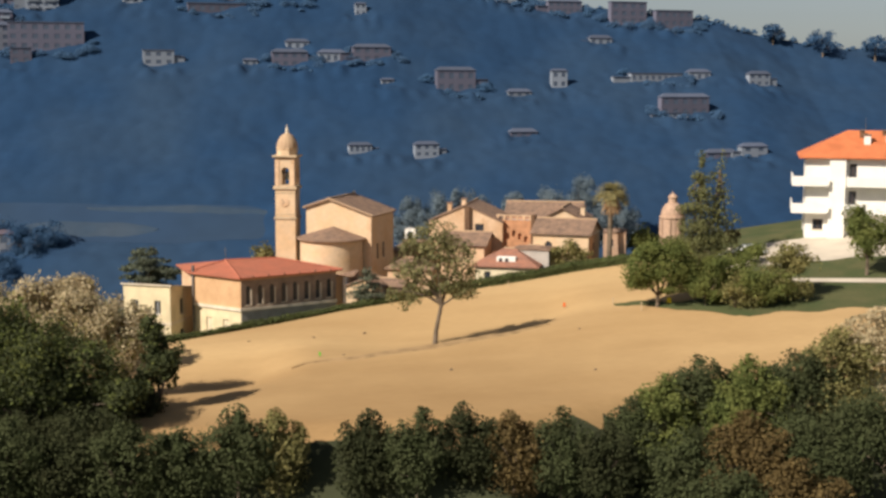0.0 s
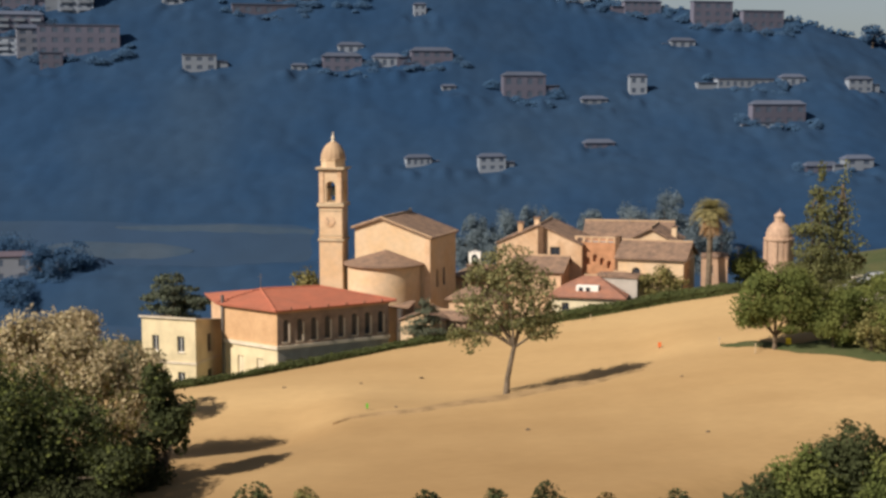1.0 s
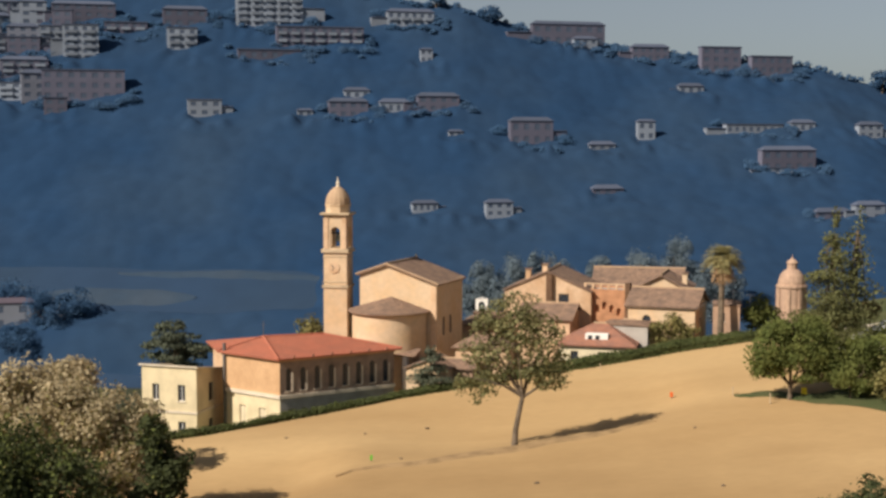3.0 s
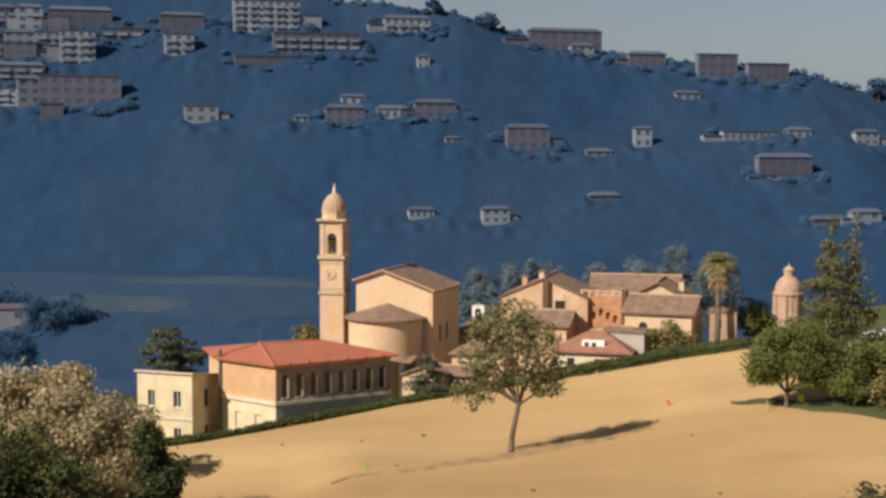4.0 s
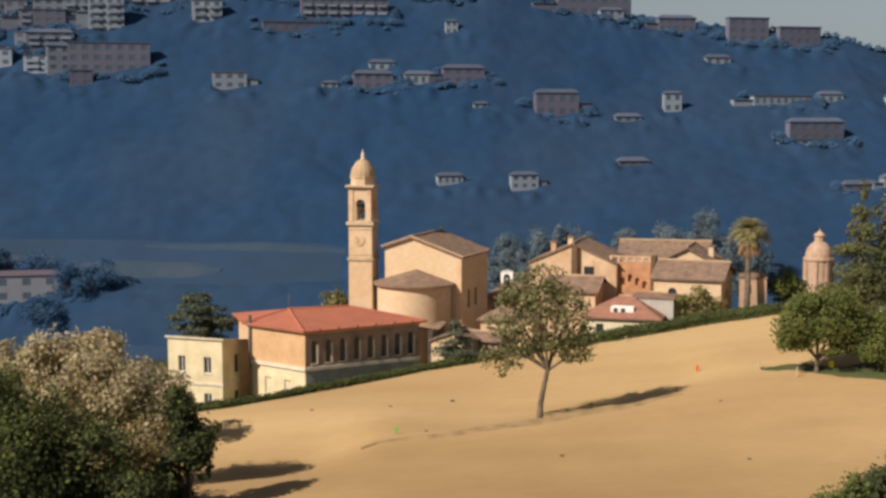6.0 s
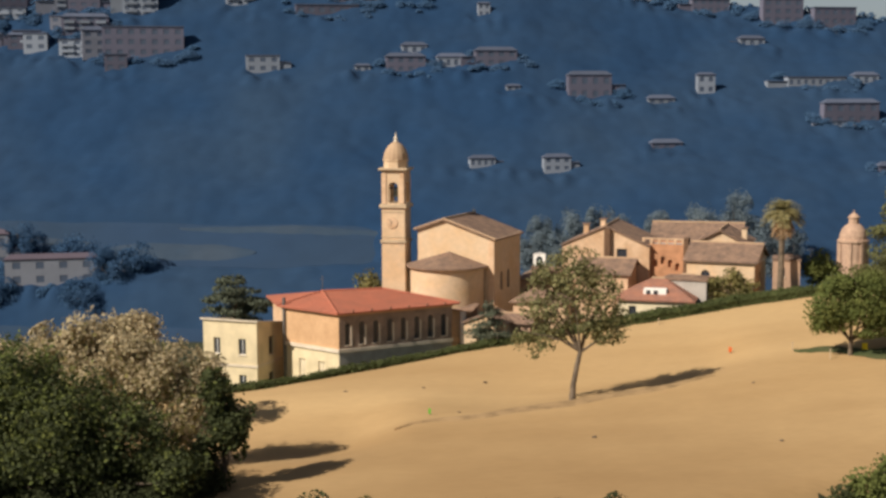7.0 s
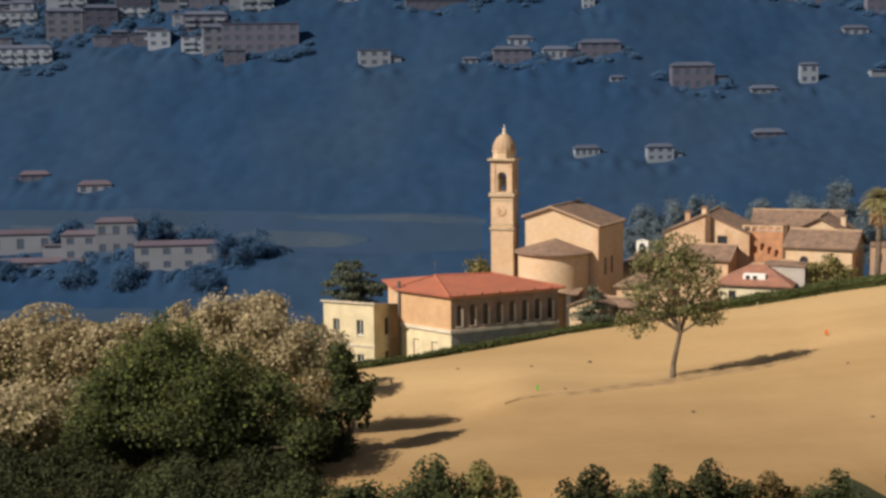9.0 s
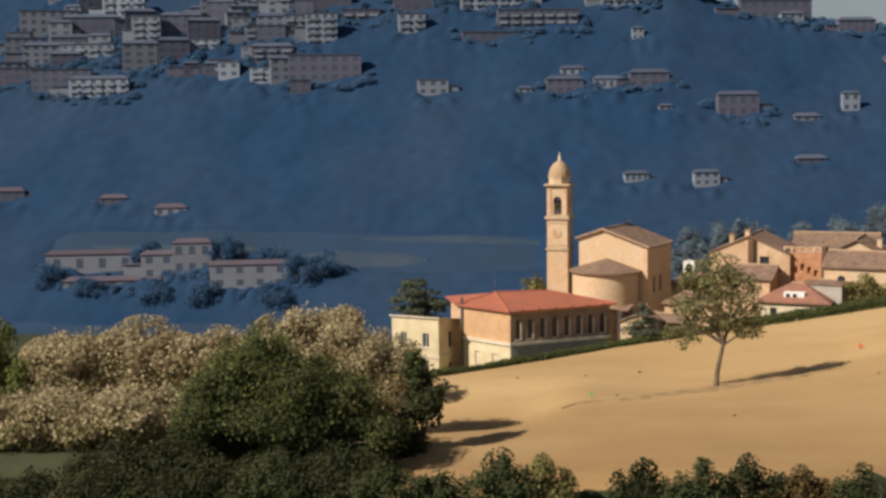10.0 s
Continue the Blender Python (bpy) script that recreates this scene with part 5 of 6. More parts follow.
VILLA = "pale two-storey house among the trees of the far hill"
BRICK = "dull reddish house among the trees of the far hill"
BLOCK = "multi-storey apartment block high on the far hillside"
for spot, w, h, wall, floors, bays, flat, label in [
    ((-3.53, 222.45, -11.64), 4.3, 1.6, HAZED_WALL, 1, 4, False, VILLA),
    ((8.73, 222.43, -12.29), 4.6, 2.4, HAZED_WALL, 2, 3, False, VILLA),
    ((-43.33, 243.53, 4.44), 6.0, 3.0, HAZED_WALL, 2, 3, True, VILLA),
    ((-9.48, 248.36, 5.04), 5.6, 2.2, HAZED_WALL, 1, 4, False, VILLA),
    ((-17.78, 246.24, 4.28), 7.2, 3.0, HAZED_PINK, 2, 4, False, BRICK),
    ((-16.57, 251.45, 7.7), 4.8, 1.8, HAZED_WALL, 1, 3, False, VILLA),
    ((-1.46, 249.58, 5.38), 7.8, 3.0, HAZED_PINK, 2, 4, False, BRICK),
    ((-25.52, 245.03, 4.07), 2.8, 1.6, HAZED_WALL, 1, 2, False, VILLA),
    ((36.71, 249.75, 0.22), 3.4, 3.6, HAZED_WALL, 2, 2, False, VILLA),
    ((57.64, 254.3, 1.49), 11.5, 1.8, HAZED_WALL, 1, 8, True, "long low pale shed on the far hillside"),
    ((66.94, 255.51, 1.7), 5.0, 2.0, HAZED_WALL, 1, 3, False, VILLA),
    ((61.06, 242.1, -5.32), 10.5, 4.0, HAZED_PINK, 2, 5, False, BRICK),
    ((58.81, 241.19, -5.59), 6.0, 1.0, HAZED_WALL, 1, 3, True, "low pale terrace wall on the far hillside"),
    ((71.2, 227.22, -13.03), 5.5, 2.6, HAZED_WALL, 2, 2, False, VILLA),
    ((64.79, 226.32, -13.18), 6.5, 1.6, HAZED_PINK, 1, 3, False, BRICK),
    ((79.97, 256.39, 0.75), 5.0, 2.6, HAZED_WALL, 2, 3, False, VILLA),
    ((47.86, 266.86, 9.27), 5.2, 1.7, HAZED_WALL, 1, 3, False, VILLA),
    ((15.31, 244.01, -0.79), 8.0, 4.6, HAZED_PINK, 2, 4, False, BRICK),
    ((-3.92, 263.41, 15.21), 2.4, 2.6, HAZED_WALL, 2, 2, False, VILLA),
    ((1.61, 242.84, 0.71), 2.6, 1.2, HAZED_WALL, 1, 2, False, VILLA),
    ((28.09, 244.89, -1.61), 5.0, 1.2, HAZED_WALL, 1, 3, False, VILLA),
    ((27.53, 230.89, -9.39), 5.5, 1.5, HAZED_PINK, 1, 3, False, BRICK),
    ((-65.57, 245.71, 7.31), 14.5, 5.5, HAZED_PINK, 3, 7, True, "broad dull brick building on the far hillside"),
    ((-69.67, 242.03, 4.72), 4.0, 3.0, HAZED_PINK, 2, 2, True, BRICK),
    ((-50.35, 259.84, 17.15), 5.6, 4.4, HAZED_WALL, 3, 3, True, BLOCK),
    ((-50.94, 266.02, 22.11), 8.5, 3.6, HAZED_PINK, 2, 4, False, BRICK),
    ((-68.41, 254.95, 14.72), 6.5, 7.0, HAZED_WALL, 5, 4, True, BLOCK),
    ((-74.52, 258.04, 17.76), 5.0, 4.0, HAZED_WALL, 3, 3, True, BLOCK),
    ((-61.7, 262.64, 20.23), 8.0, 2.6, HAZED_PINK, 2, 5, True, BLOCK),
    ((-34.78, 268.44, 22.32), 13.0, 6.5, HAZED_WALL, 5, 8, True, BLOCK),
    ((-39.2, 268.46, 22.76), 3.2, 6.8, HAZED_WALL, 4, 2, True, BLOCK),
    ((-24.47, 264.39, 17.88), 17.0, 4.2, HAZED_PINK, 3, 10, True, BLOCK),
    ((-33.72, 259.79, 15.43), 12.0, 2.0, HAZED_PINK, 1, 6, True, BRICK),
    ((-7.22, 273.29, 22.72), 9.5, 3.2, HAZED_WALL, 2, 6, False, BLOCK),
    ((-70.29, 264.52, 22.53), 12, 4, HAZED_PINK, 3, 6, False, BRICK),
    ((24.81, 278.03, 19.48), 15.5, 4.4, HAZED_PINK, 2, 7, False, BRICK),
    ((28.21, 277.39, 18.3), 5.0, 2.6, HAZED_WALL, 2, 3, False, VILLA),
    ((41.43, 277.63, 16.49), 8.0, 2.8, HAZED_PINK, 2, 5, False, "brick villa with a hipped roof on the skyline"),
    ((55.45, 275.75, 14.11), 8.6, 5.0, HAZED_PINK, 3, 4, True, "large brick building on the skyline"),
    ((65.79, 276.04, 13.67), 9.0, 3.6, HAZED_PINK, 2, 5, True, "large brick building on the skyline"),
]:
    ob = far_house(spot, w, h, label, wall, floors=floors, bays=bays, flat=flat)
    if label == BLOCK:
        balconies(ob, w, h, floors)
# stepped blocks of the hill town
for i, (px_spot, w, h, floors) in enumerate([((-77.41, 244.51, 7.28), 6.5, 3.2, 3), ((-77.51, 250.04, 11.57), 8.5, 3.4, 3), ((-79.65, 255.58, 16.02), 10, 3.4, 3), ((-86.12, 246.35, 8.87), 5.5, 2.6, 2), ((-94.86, 245.13, 8.32), 6.5, 2.6, 2), ((-104.59, 246.68, 9.89), 7, 6, 4), ((-105.48, 252.84, 14.8), 6, 7, 5), ((-99.0, 256.53, 17.65), 8.5, 4.5, 3), ((-90.77, 260.54, 20.6), 10, 5, 4), ((-110.85, 239.92, 4.68), 12, 4.0, 3), ((-119.51, 241.46, 6.2), 12, 4.5, 3), ((-124.86, 248.54, 12.01), 11, 4, 3), ((-116.92, 249.14, 12.04), 11, 4, 3), ((-118.7, 255.62, 17.59), 12, 4.5, 3), ((-128.64, 256.56, 18.72), 12, 5, 3), ((-112.84, 259.33, 20.5), 9, 6, 4), ((-129.14, 242.7, 7.23), 10, 4, 3), ((-100.9, 250.36, 12.61), 6, 3, 2), ((-93.26, 252.2, 13.74), 7.5, 3.0, 3), ((-121.39, 252.23, 14.77), 9, 3, 2), ((-131.66, 251.93, 14.75), 9, 3, 2)]):
    ob = far_house(px_spot, w, h, "stepped apartment block of the hill town" if i < 3 else "pale block of the crowded hill town", (HAZED_WALL, HAZED_PINK, HAZED_TAN)[i % 3], floors=floors, bays=max(3, int(w / 1.8)), flat=i % 2 == 0, name="town_house", turn=8 + 6 * (i % 3))
    if i < 4 or i % 3 == 0:
        balconies(ob, w, h, floors)
# houses crowded between the blocks
rng = np.random.default_rng(77)
for i in range(34):
    x, y = rng.uniform(-138, -72), rng.uniform(244, 268)
    w, h = rng.uniform(3.2, 7.0), rng.uniform(2.4, 4.8)
    far_house((x, y, ground_z(x, y) + 0.4), w, h, "small house of the crowded hill town", (HAZED_TAN, HAZED_PINK, HAZED_WALL, HAZED_PINK)[i % 4], floors=2 + (h > 3.4), bays=max(2, int(w / 1.7)), flat=i % 3 == 0, name="town_house", turn=rng.uniform(4, 28))
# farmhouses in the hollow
for spot, w, h, wall, floors, bays, label in [((-93.76, 193.96, -25.15), 15.0, 3.4, HAZED_WALL, 1, 4, "long white farmhouse with a dull red roof in the hollow"), ((-80.02, 192.76, -25.8), 8.5, 4.2, HAZED_WALL, 2, 3, "white farmhouse with a dull red roof in the hollow"), ((-75.91, 193.66, -25.34), 6.5, 5.6, HAZED_WALL, 2, 3, "white farmhouse with a gable in the hollow"), ((-64.98, 190.06, -26.88), 13.0, 4.0, HAZED_WALL, 2, 4, "white house half hidden by trees in the hollow"), ((-88.52, 190.06, -26.88), 16.0, 1.2, HAZED_WALL, 1, 5, "low white yard wall by the farm"), ((-85.33, 209.56, -16.85), 5.6, 1.8, HAZED_WALL, 1, 3, VILLA), ((-96.88, 211.98, -15.26), 5.0, 1.8, HAZED_PINK, 1, 3, BRICK), ((-117.71, 212.89, -14.44), 6.0, 2.2, HAZED_PINK, 1, 3, BRICK)]:
    far_house(spot, w, h, label, HAZED_FARM_WALL if wall == HAZED_WALL else wall, HAZED_FARM_ROOF, floors=floors, bays=bays, name="farmhouse" if h > 3 else "hill_house")


# ---- far hill: woodland and meadows ----
def make_woodland():
    """The closed canopy of the far slope: rounded crowns side by side, open over the meadows and round the houses."""
    taken = [(o.location.x, o.location.y) for o in scene.objects if o.type == "EMPTY" and o.location.y > 180]
    step = 0.62
    xs, ys = np.arange(-180, 165, step), np.arange(182, 283, step)
    near, lift = np.full((len(ys), len(xs)), 1.0), np.zeros((len(ys), len(xs)))
    for a, b in taken:
        d = ((xs[None, :] - a) / 4.0) ** 2 + ((ys[:, None] - b + 1.0) / 2.6) ** 2
        near = np.minimum(near, np.clip(0.3 + (d - 0.25) / 0.5, 0.3, 1))
        front = ((xs[None, :] - a) / 5.5) ** 2 + ((ys[:, None] - b + 2.6) / 1.9) ** 2
        lift = np.maximum(lift, np.exp(-front))
    verts = []
    for j, y in enumerate(ys):
        for i, x in enumerate(xs):
            jx, jy = x + 0.5 * noise.noise((x * 0.7, y * 0.7, 1)), y + 0.5 * noise.noise((x * 0.7, y * 0.7, 9))
            d = noise.voronoi((jx * 0.34, jy * 0.34, 0.5))[0][0]
            crown = max(0.0, 1 - 1.25 * d * d)
            open_land = 0.0
            if y < 212 and x < 12:
                strip = 200 + 0.02 * (x + 80)
                open_land = (1 - blend(4.0, 6.5, abs(y - strip))) * (1 - blend(-24, -16, x)) * blend(-108, -100, x)
            tall = (0.5 + 0.26 * crown + 0.5 * noise.noise((x * 0.12, y * 0.12, 4))) * (1 - open_land) * near[j, i]
            tall += lift[j, i] * max(0.0, crown * (0.7 + 1.6 * noise.noise((x * 0.45, y * 0.3, 7))))
            verts.append((x, y, ground_z(x, y) - 0.9 * open_land - 1.5 * (1 - blend(182, 185, y)) + 0.8 * noise.noise((x * 0.06, y * 0.06, 3)) + tall))
    w = len(xs)
    faces = [(j * w + i, j * w + i + 1, (j + 1) * w + i + 1, (j + 1) * w + i) for j in range(len(ys) - 1) for i in range(w - 1)]
    me = bpy.data.meshes.new("woodland")
    me.from_pydata(verts, [], faces)
    me.materials.append(WOOD_HAZED)
    me.polygons.foreach_set("use_smooth", [True] * len(faces))
    tagged(new("woodland", me), "dense dark trees covering the far hillside", "woodland", kind="stuff")


make_woodland()


def make_hillside_trees():
    """Leafy crowns along the ridge."""
    rng = np.random.default_rng(6)
    spots = []
    for x in np.arange(-60, 150, 1.5):
        spots.append((x + rng.uniform(-0.7, 0.7), 279.5 + rng.uniform(-1, 1), rng.uniform(0.4, 1.0)))
    places, outs = [], []
    for x, y, r in spots:
        n = int(75 * r)
        d = rng.normal(0, 1, (n, 3))
        d /= np.linalg.norm(d, axis=1)[:, None]
        d[:, 2] = np.abs(d[:, 2])
        places.append(d * np.array((r, r, r * 1.25)) * rng.uniform(0.6, 1.05, (n, 1)) + np.array((x, y, ground_z(x, y) + 0.55 + 0.8 * noise.noise((x * 0.06, y * 0.06, 3)))))
        outs.append(d * 0.6 + np.array((-0.2, -0.5, 0.5)))
    ob = leaf_mesh("hillside_trees", (np.concatenate(places), np.concatenate(outs)), 0.42, LEAF_HAZED, None, rng, 1.3, face=1.6)
    tagged(ob, "row of dark trees along the ridge of the far hill", "trees", kind="stuff")


make_hillside_trees()


def make_woodland_crowns():
    """Single uneven crowns that rise from the canopy, thickest in front of and beside the houses."""
    rng = np.random.default_rng(16)
    spots = []
    for o in list(scene.objects):
        if o.type == "EMPTY" and o.location.y > 180 and "house" in o.name:
            box_of = [v for c in o.children if c.name.startswith("roof") for v in c.bound_box]
            w, tall = max(abs(v[0]) for v in box_of), max(v[2] for v in box_of)
            if w < 3.4:
                continue
            for _ in range(int(2 + 1.3 * w)):
                spots.append((o.location.x + rng.uniform(-1, 1) * (w + 0.6), o.location.y - rng.uniform(0.9, 2.4), rng.uniform(0.4, 0.55 + 0.12 * tall)))
            for s in (-1, 1, 1):
                for _ in range(3):
                    spots.append((o.location.x + s * (w + rng.uniform(0.4, 2.2)), o.location.y + rng.uniform(-0.8, 2.5), rng.uniform(0.5, 0.6 + 0.14 * tall)))
    places, outs = [], []
    for x, y, r in spots:
        n = int(110 + 130 * r)
        d = rng.normal(0, 1, (n, 3))
        d /= np.linalg.norm(d, axis=1)[:, None]
        d[:, 2] = np.abs(d[:, 2]) - 0.25
        size = np.array((r * rng.uniform(0.9, 1.5), r, r * rng.uniform(0.8, 1.25)))
        places.append(d * size * rng.uniform(0.55, 1.1, (n, 1)) + np.array((x, y, ground_z(x, y) + 0.5 + 0.3 * r + 0.8 * noise.noise((x * 0.06, y * 0.06, 3)))))
        outs.append(d * 0.5 + np.array((-0.2, -0.5, 0.5)))
    ob = leaf_mesh("hillside_crowns", (np.concatenate(places), np.concatenate(outs)), 0.22, LEAF_HAZED, None, rng, 1.3, face=1.6)
    tagged(ob, "uneven dark tree crowns crowding the houses of the far hill", "trees", kind="stuff")


make_woodland_crowns()
for i, (x, y, h, r) in enumerate([(-71.5, 196.5, 5.6, 2.6), (-63, 195.5, 5.0, 2.8), (-57, 192, 5.2, 3.0), (-53.5, 193.5, 4.4, 2.4), (-84.5, 196, 4.4, 2.2), (-99, 190, 4.2, 2.4), (-92, 188.5, 3.2, 2.2), (-72, 187.5, 3.2, 2.4), (-80, 187.5, 2.8, 2.2), (-60, 187, 3.4, 2.6)]):
    tree("farm_tree", (x, y, ground_z(x, y)), "dark rounded tree beside the farm in the hollow", [(0, 0, h - r * 0.9, r, r, r * 0.9), (-r * 0.5, 0, h - r * 1.2, r * 0.8, r, r * 0.8), (r * 0.6, 0, h - r * 1.3, r * 0.8, r, r * 0.8)], 5200, 0.2, LEAF_HAZED, 540 + i, 0.2, max(0.6, h * 0.3), group="farm trees")
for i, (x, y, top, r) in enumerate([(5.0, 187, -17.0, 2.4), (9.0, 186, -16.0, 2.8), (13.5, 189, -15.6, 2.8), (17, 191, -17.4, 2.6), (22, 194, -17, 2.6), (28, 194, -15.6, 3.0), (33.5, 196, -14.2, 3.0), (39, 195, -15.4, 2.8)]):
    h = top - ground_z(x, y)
    tree("valley_tree", (x, y, ground_z(x, y)), "hazy grey-green tree in the valley behind the village", [(0, 0, h - r * 0.8, r * 0.7, r, r), (-r * 0.6, 0, h - r * 1.9, r * 0.8, r, r), (r * 0.6, 0, h - r * 2.1, r * 0.9, r, r), (0, 0, h - r * 3, r, r, r)], 14000, 0.19, LEAF_VALLEY_HAZED, 500 + i, 0.2, h * 0.4, group="valley trees")
for i, (p, h, r) in enumerate([((8.73, 278.46, 23.71), 2.6, 2.2), ((-2.19, 278.84, 26.38), 3.0, 1.4), ((88.6, 277.43, 9.98), 3.0, 2.4), ((98.95, 274.03, 7.03), 4.2, 3.2), ((110.53, 273.09, 5.89), 4.5, 3.0)]):
    tree("skyline_tree", p, "rounded dark tree standing on the skyline", [(0, 0, h, r, r, r * 0.6), (0.6, 0, h * 0.7, r * 0.8, r, r * 0.5)], 900, 0.4, LEAF_HAZED, 300 + i, 0.2, h * 0.6, group="skyline trees")


# ---- drive and path by the white house ----
def ground_sheet(name, xs, front, back, mat, label, category, lift=0.05, sink=0.0):
    """A thin sheet that follows the land between two lines."""
    bm = bmesh.new()
    columns = []
    for x in xs:
        f, g = front(x), back(x)
        columns.append([bm.verts.new((x, f + (g - f) * k / 8, ground_z(x, f + (g - f) * k / 8) + lift + 0.09 - sink * (1 - math.sin(math.pi * k / 8)))) for k in range(9)])
    for a, c in zip(columns, columns[1:]):
        for k in range(8):
            bm.faces.new((a[k], c[k], c[k + 1], a[k + 1]))
    me = bpy.data.meshes.new(name)
    bm.to_mesh(me)
    bm.free()
    me.materials.append(mat)
    return tagged(new(name, me), label, category, kind="structure")


def make_meadow(x0, x1, front, back):
    """A pale field on the rolling floor of the hollow, with a rounded, wavering outline."""
    bm = bmesh.new()
    columns = []
    for x in np.arange(x0, x1 + 0.01, 0.5):
        s = math.sqrt(max(0.0, math.sin(math.pi * (x - x0) / (x1 - x0))))
        middle = (front + back) / 2 + 0.5 * noise.noise((x * 0.15, 4.0, 0))
        half = (back - front) / 2 * s * (1 + 0.35 * noise.noise((x * 0.2, 7.0, 0)))
        columns.append([bm.verts.new((x, y, ground_z(x, y) + 0.16 - 0.55 * abs(k - 3) ** 3 / 27 + 0.8 * noise.noise((x * 0.06, y * 0.06, 3)))) for k, y in ((k, middle - half + 2 * half * k / 6) for k in range(7))])
    for a, c in zip(columns, columns[1:]):
        for k in range(6):
            bm.faces.new((a[k], c[k], c[k + 1], a[k + 1]))
    me = bpy.data.meshes.new("meadow")
    bm.to_mesh(me)
    bm.free()
    me.materials.append(MEADOW_HAZED)
    tagged(new("meadow", me), "pale mown meadow among the trees of the hollow", "meadow", kind="structure")


for x0, x1, front, back in ((-97, -62, 199.5, 202.6), (-60, -37, 196, 202.5), (-50, -13, 203.6, 206.4)):
    make_meadow(x0, x1, front, back)
ground_sheet("drive", np.arange(40, 66, 0.6), lambda x: 135.5 - 0.05 * (x - 40) + 0.3 * math.sin(x), lambda x: 145.5, GRAVEL, "pale gravel drive in front of the white house", "drive")
ground_sheet("path", np.arange(46, 66, 0.6), lambda x: 127.5 - 0.33 * (x - 46), lambda x: 129.0 - 0.3 * (x - 46), GRAVEL, "narrow pale gravel path across the grass", "path")


def make_car(where, turn, label, paint):
    ob = thing("car", where, turn, label, "car")
    bm = bmesh.new()
    side = [(-2.1, 0.35), (-2.1, 0.8), (-1.3, 0.95), (-0.8, 1.45), (0.9, 1.48), (1.6, 1.0), (2.1, 0.95), (2.15, 0.4)]
    left, right = [bm.verts.new((x, -0.82, z)) for x, z in side], [bm.verts.new((x, 0.82, z)) for x, z in side]
    bm.faces.new(left), bm.faces.new(right[::-1])
    for i in range(len(side)):
        k = (i + 1) % len(side)
        bm.faces.new((left[i], right[i], right[k], left[k]))
    bmesh.ops.bevel(bm, geom=bm.edges[:], offset=0.06, segments=2, affect="EDGES")
    part("body", bm, paint, ob)
    for y in (-0.835, 0.825):
        part("side_window", box(-0.75, 0.95, y, y + 0.01, 0.98, 1.36), GLASS, ob)
    for x in (-1.3, 1.3):
        for y in (-0.75, 0.75):
            wheel = part("wheel", lathe([(0.2, -0.11), (0.33, -0.1), (0.33, 0.1), (0.2, 0.11)], 16), CAR_DARK, ob)
            wheel.matrix_local = pose(x, y, 0.33, 90)
    return ob


for x, y, turn in ((43.2, 138.6, 20), (46.6, 140.2, 15)):
    make_car((x, y, ground_z(x, y) + 0.14), turn, "white car parked on the gravel drive", CAR_WHITE)


# ---- markers, posts and clods in the field ----
def marker(spot, tall, wide, mat, label, name="field_marker"):
    ob = thing(name, (spot[0], spot[1], ground_z(spot[0], spot[1])), 0, label, "marker")
    bm = bmesh.new()
    add_tube(bm, [(0, 0, -0.2), (0, 0, tall)], [0.03, 0.025], 6)
    part("stake", bm, BARK, ob)
    part("flag", box(-wide / 2, wide / 2, -0.045, -0.03, tall * 0.25, tall, 0.004), mat, ob)


marker((21.44, 127.45, -23.83), 0.65, 0.3, ORANGE_CLOTH, "small orange plastic marker standing in the stubble")
marker((-6.3, 111.9, -26.72), 0.6, 0.22, GREEN_CLOTH, "small green plastic marker standing in the stubble")
marker((32.47, 121.51, -22.97), 0.8, 0.5, YELLOW_CLOTH, "yellow plastic sheet on a stake under the tree")


def make_post(spot, tall, label):
    ob = thing("fence_post", (spot[0], spot[1], ground_z(spot[0], spot[1])), 0, label, "post", "field posts")
    part("shaft", box(-0.045, 0.045, -0.045, 0.045, -0.3, tall, 0.01), STONE, ob)
    part("cap", box(-0.06, 0.06, -0.06, 0.06, tall + 0.002, tall + 0.05), STONE, ob)


for spot, tall in (((29.06, 120.01, -23.4), 0.9), ((26.59, 124.18, -23.38), 0.7), ((16.08, 139.99, -23.66), 0.6)):
    make_post(spot, tall, "weathered pale post at the edge of the field")


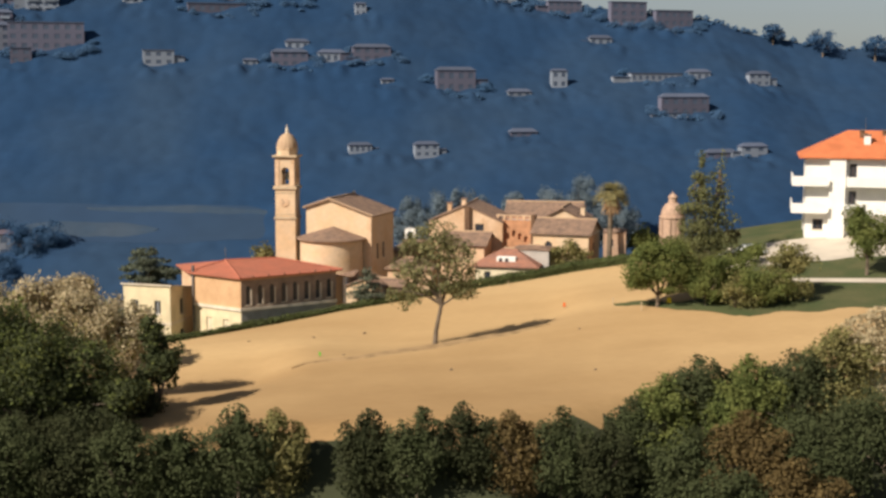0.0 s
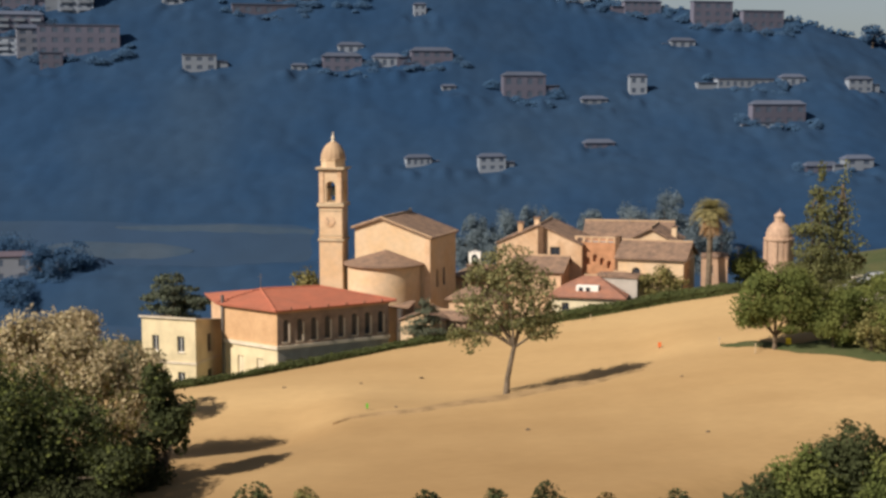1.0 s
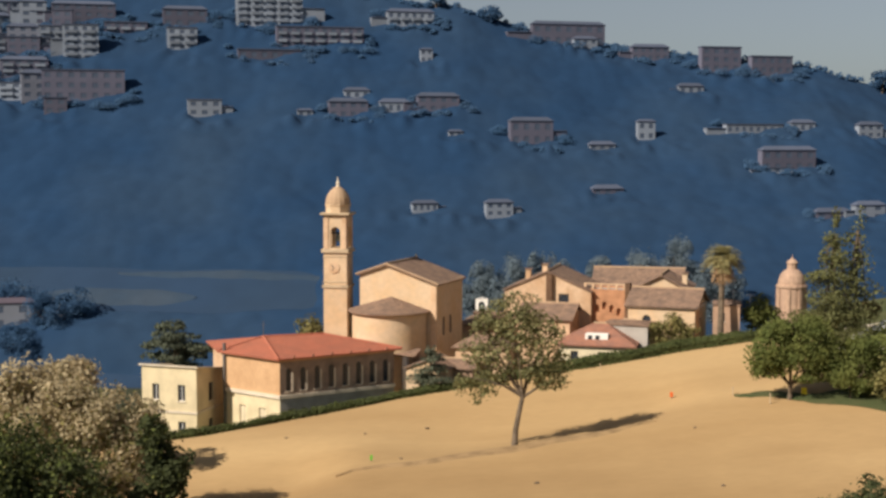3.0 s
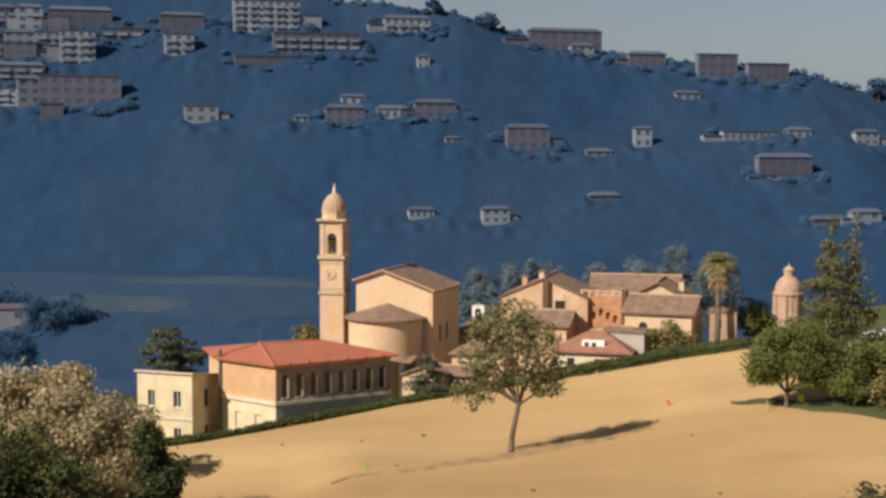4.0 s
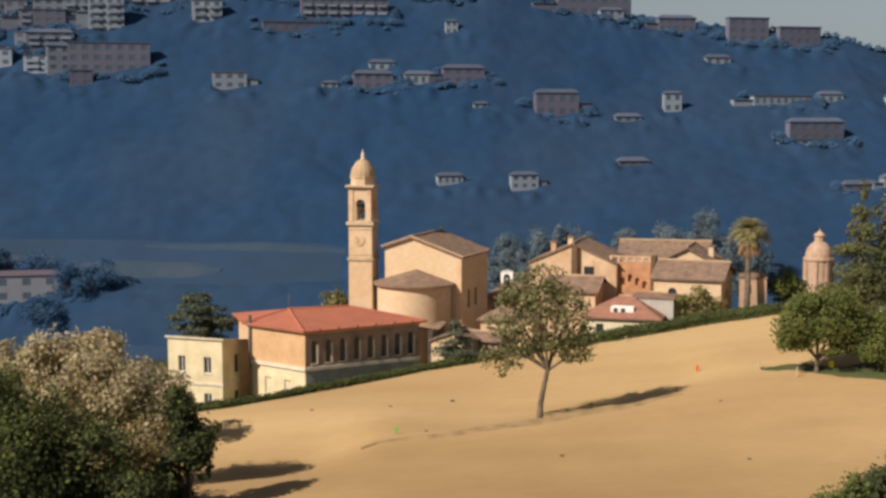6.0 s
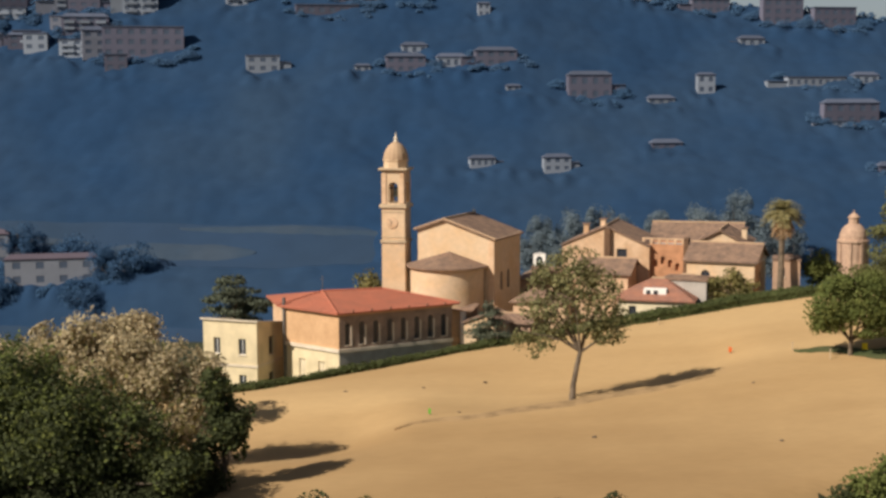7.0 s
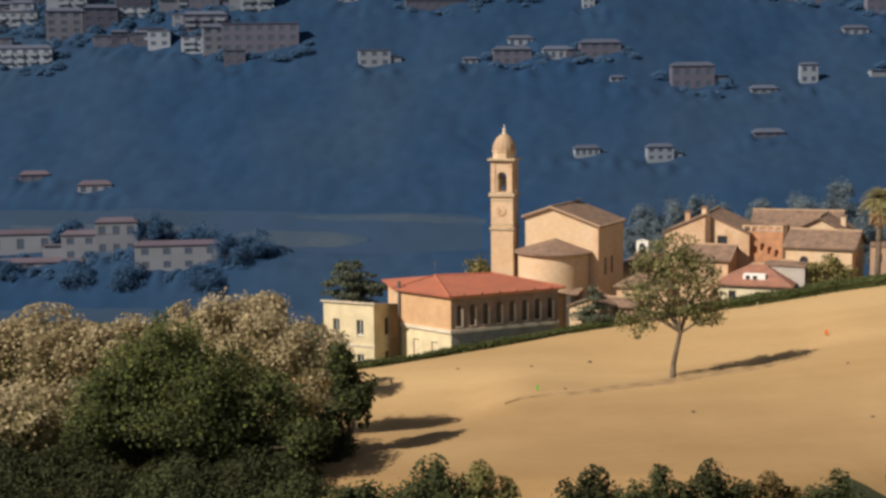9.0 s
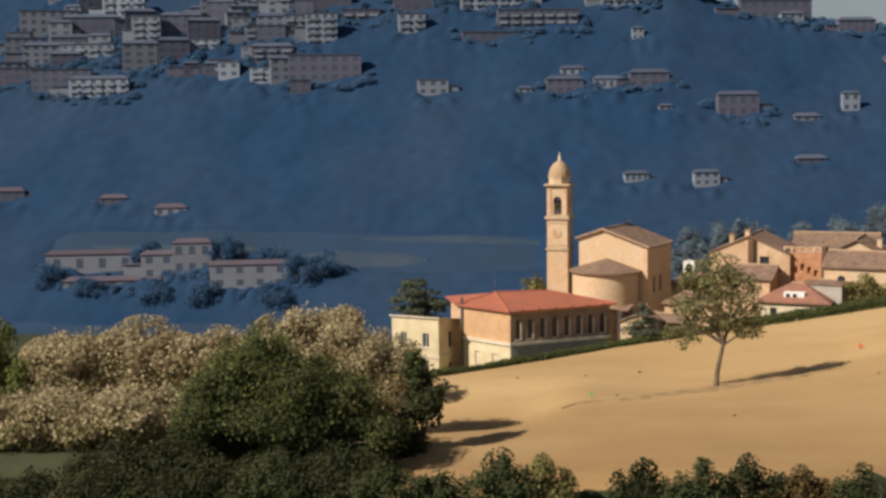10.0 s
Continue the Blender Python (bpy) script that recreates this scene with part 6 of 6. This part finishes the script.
def make_clod(spot, r, seed):
    rng = np.random.default_rng(seed)
    bm = bmesh.new()
    bmesh.ops.create_icosphere(bm, subdivisions=2, radius=r)
    for v in bm.verts:
        v.co = Vector((v.co.x * 1.4, v.co.y, v.co.z * 0.7)) * (1 + 0.18 * rng.normal())
    me = bpy.data.meshes.new("clod")
    bm.to_mesh(me)
    bm.free()
    me.materials.append(BARK)
    ob = tagged(new("clod", me), "dark clod of earth lying on the stubble", "clod", "clods")
    ob.location = (spot[0], spot[1], ground_z(spot[0], spot[1]) + r * 0.3)


for i, (spot, r) in enumerate([((-1.78, 124.4, -26.28), 0.16), ((6.95, 101.83, -26.06), 0.13), ((20.64, 99.17, -25.55), 0.13), ((-3.82, 112.79, -26.63), 0.11), ((-14.68, 122.3, -27.1), 0.12), ((21.4, 114.92, -24.57), 0.1), ((-7.44, 122.31, -26.68), 0.1)]):
    make_clod(spot, r, 50 + i)


# ---- village details ----
def make_aerial(spot, tall, arms, label="thin metal television aerial above the roofs"):
    ob = thing("aerial", spot, 0, label, "aerial", "aerials")
    bm = bmesh.new()
    add_tube(bm, [(0, 0, -1.5), (0, 0, tall)], [0.04, 0.03], 6)
    part("mast", bm, METAL, ob)
    for k in range(arms):
        part("crossbar", box(-0.5 + 0.1 * k, 0.5 - 0.1 * k, -0.02, 0.02, tall - 0.3 - 0.35 * k, tall - 0.26 - 0.35 * k), METAL, ob)


make_aerial((12.36, 160.52, -15.67), 2.0, 2)
make_aerial((33.66, 157.97, -19.34), 2.2, 1)
make_aerial((24.08, 168.76, -16.04), 1.0, 1)
make_aerial((35.98, 159.46, -19.53), 1.8, 1)


# ---- worn strip of bare soil that runs past the field tree ----
def soil_middle(x):
    return step_line(x, [(-9, 108.4), (-2, 111), (6, 114.2), (12, 116), (19, 118.4)]) + 0.25 * math.sin(x * 0.8)


ground_sheet("soil_strip", np.arange(-9, 19, 0.4), lambda x: soil_middle(x) - 2.2 * math.sin(math.pi * (x + 9) / 28) - 0.12 * noise.noise((x, 1, 0)), lambda x: soil_middle(x) + 1.6 * math.sin(math.pi * (x + 9) / 28) + 0.12 * noise.noise((x, 5, 0)), SOIL, "worn strip of bare brown soil across the stubble", "soil", 0.06, 0.24)
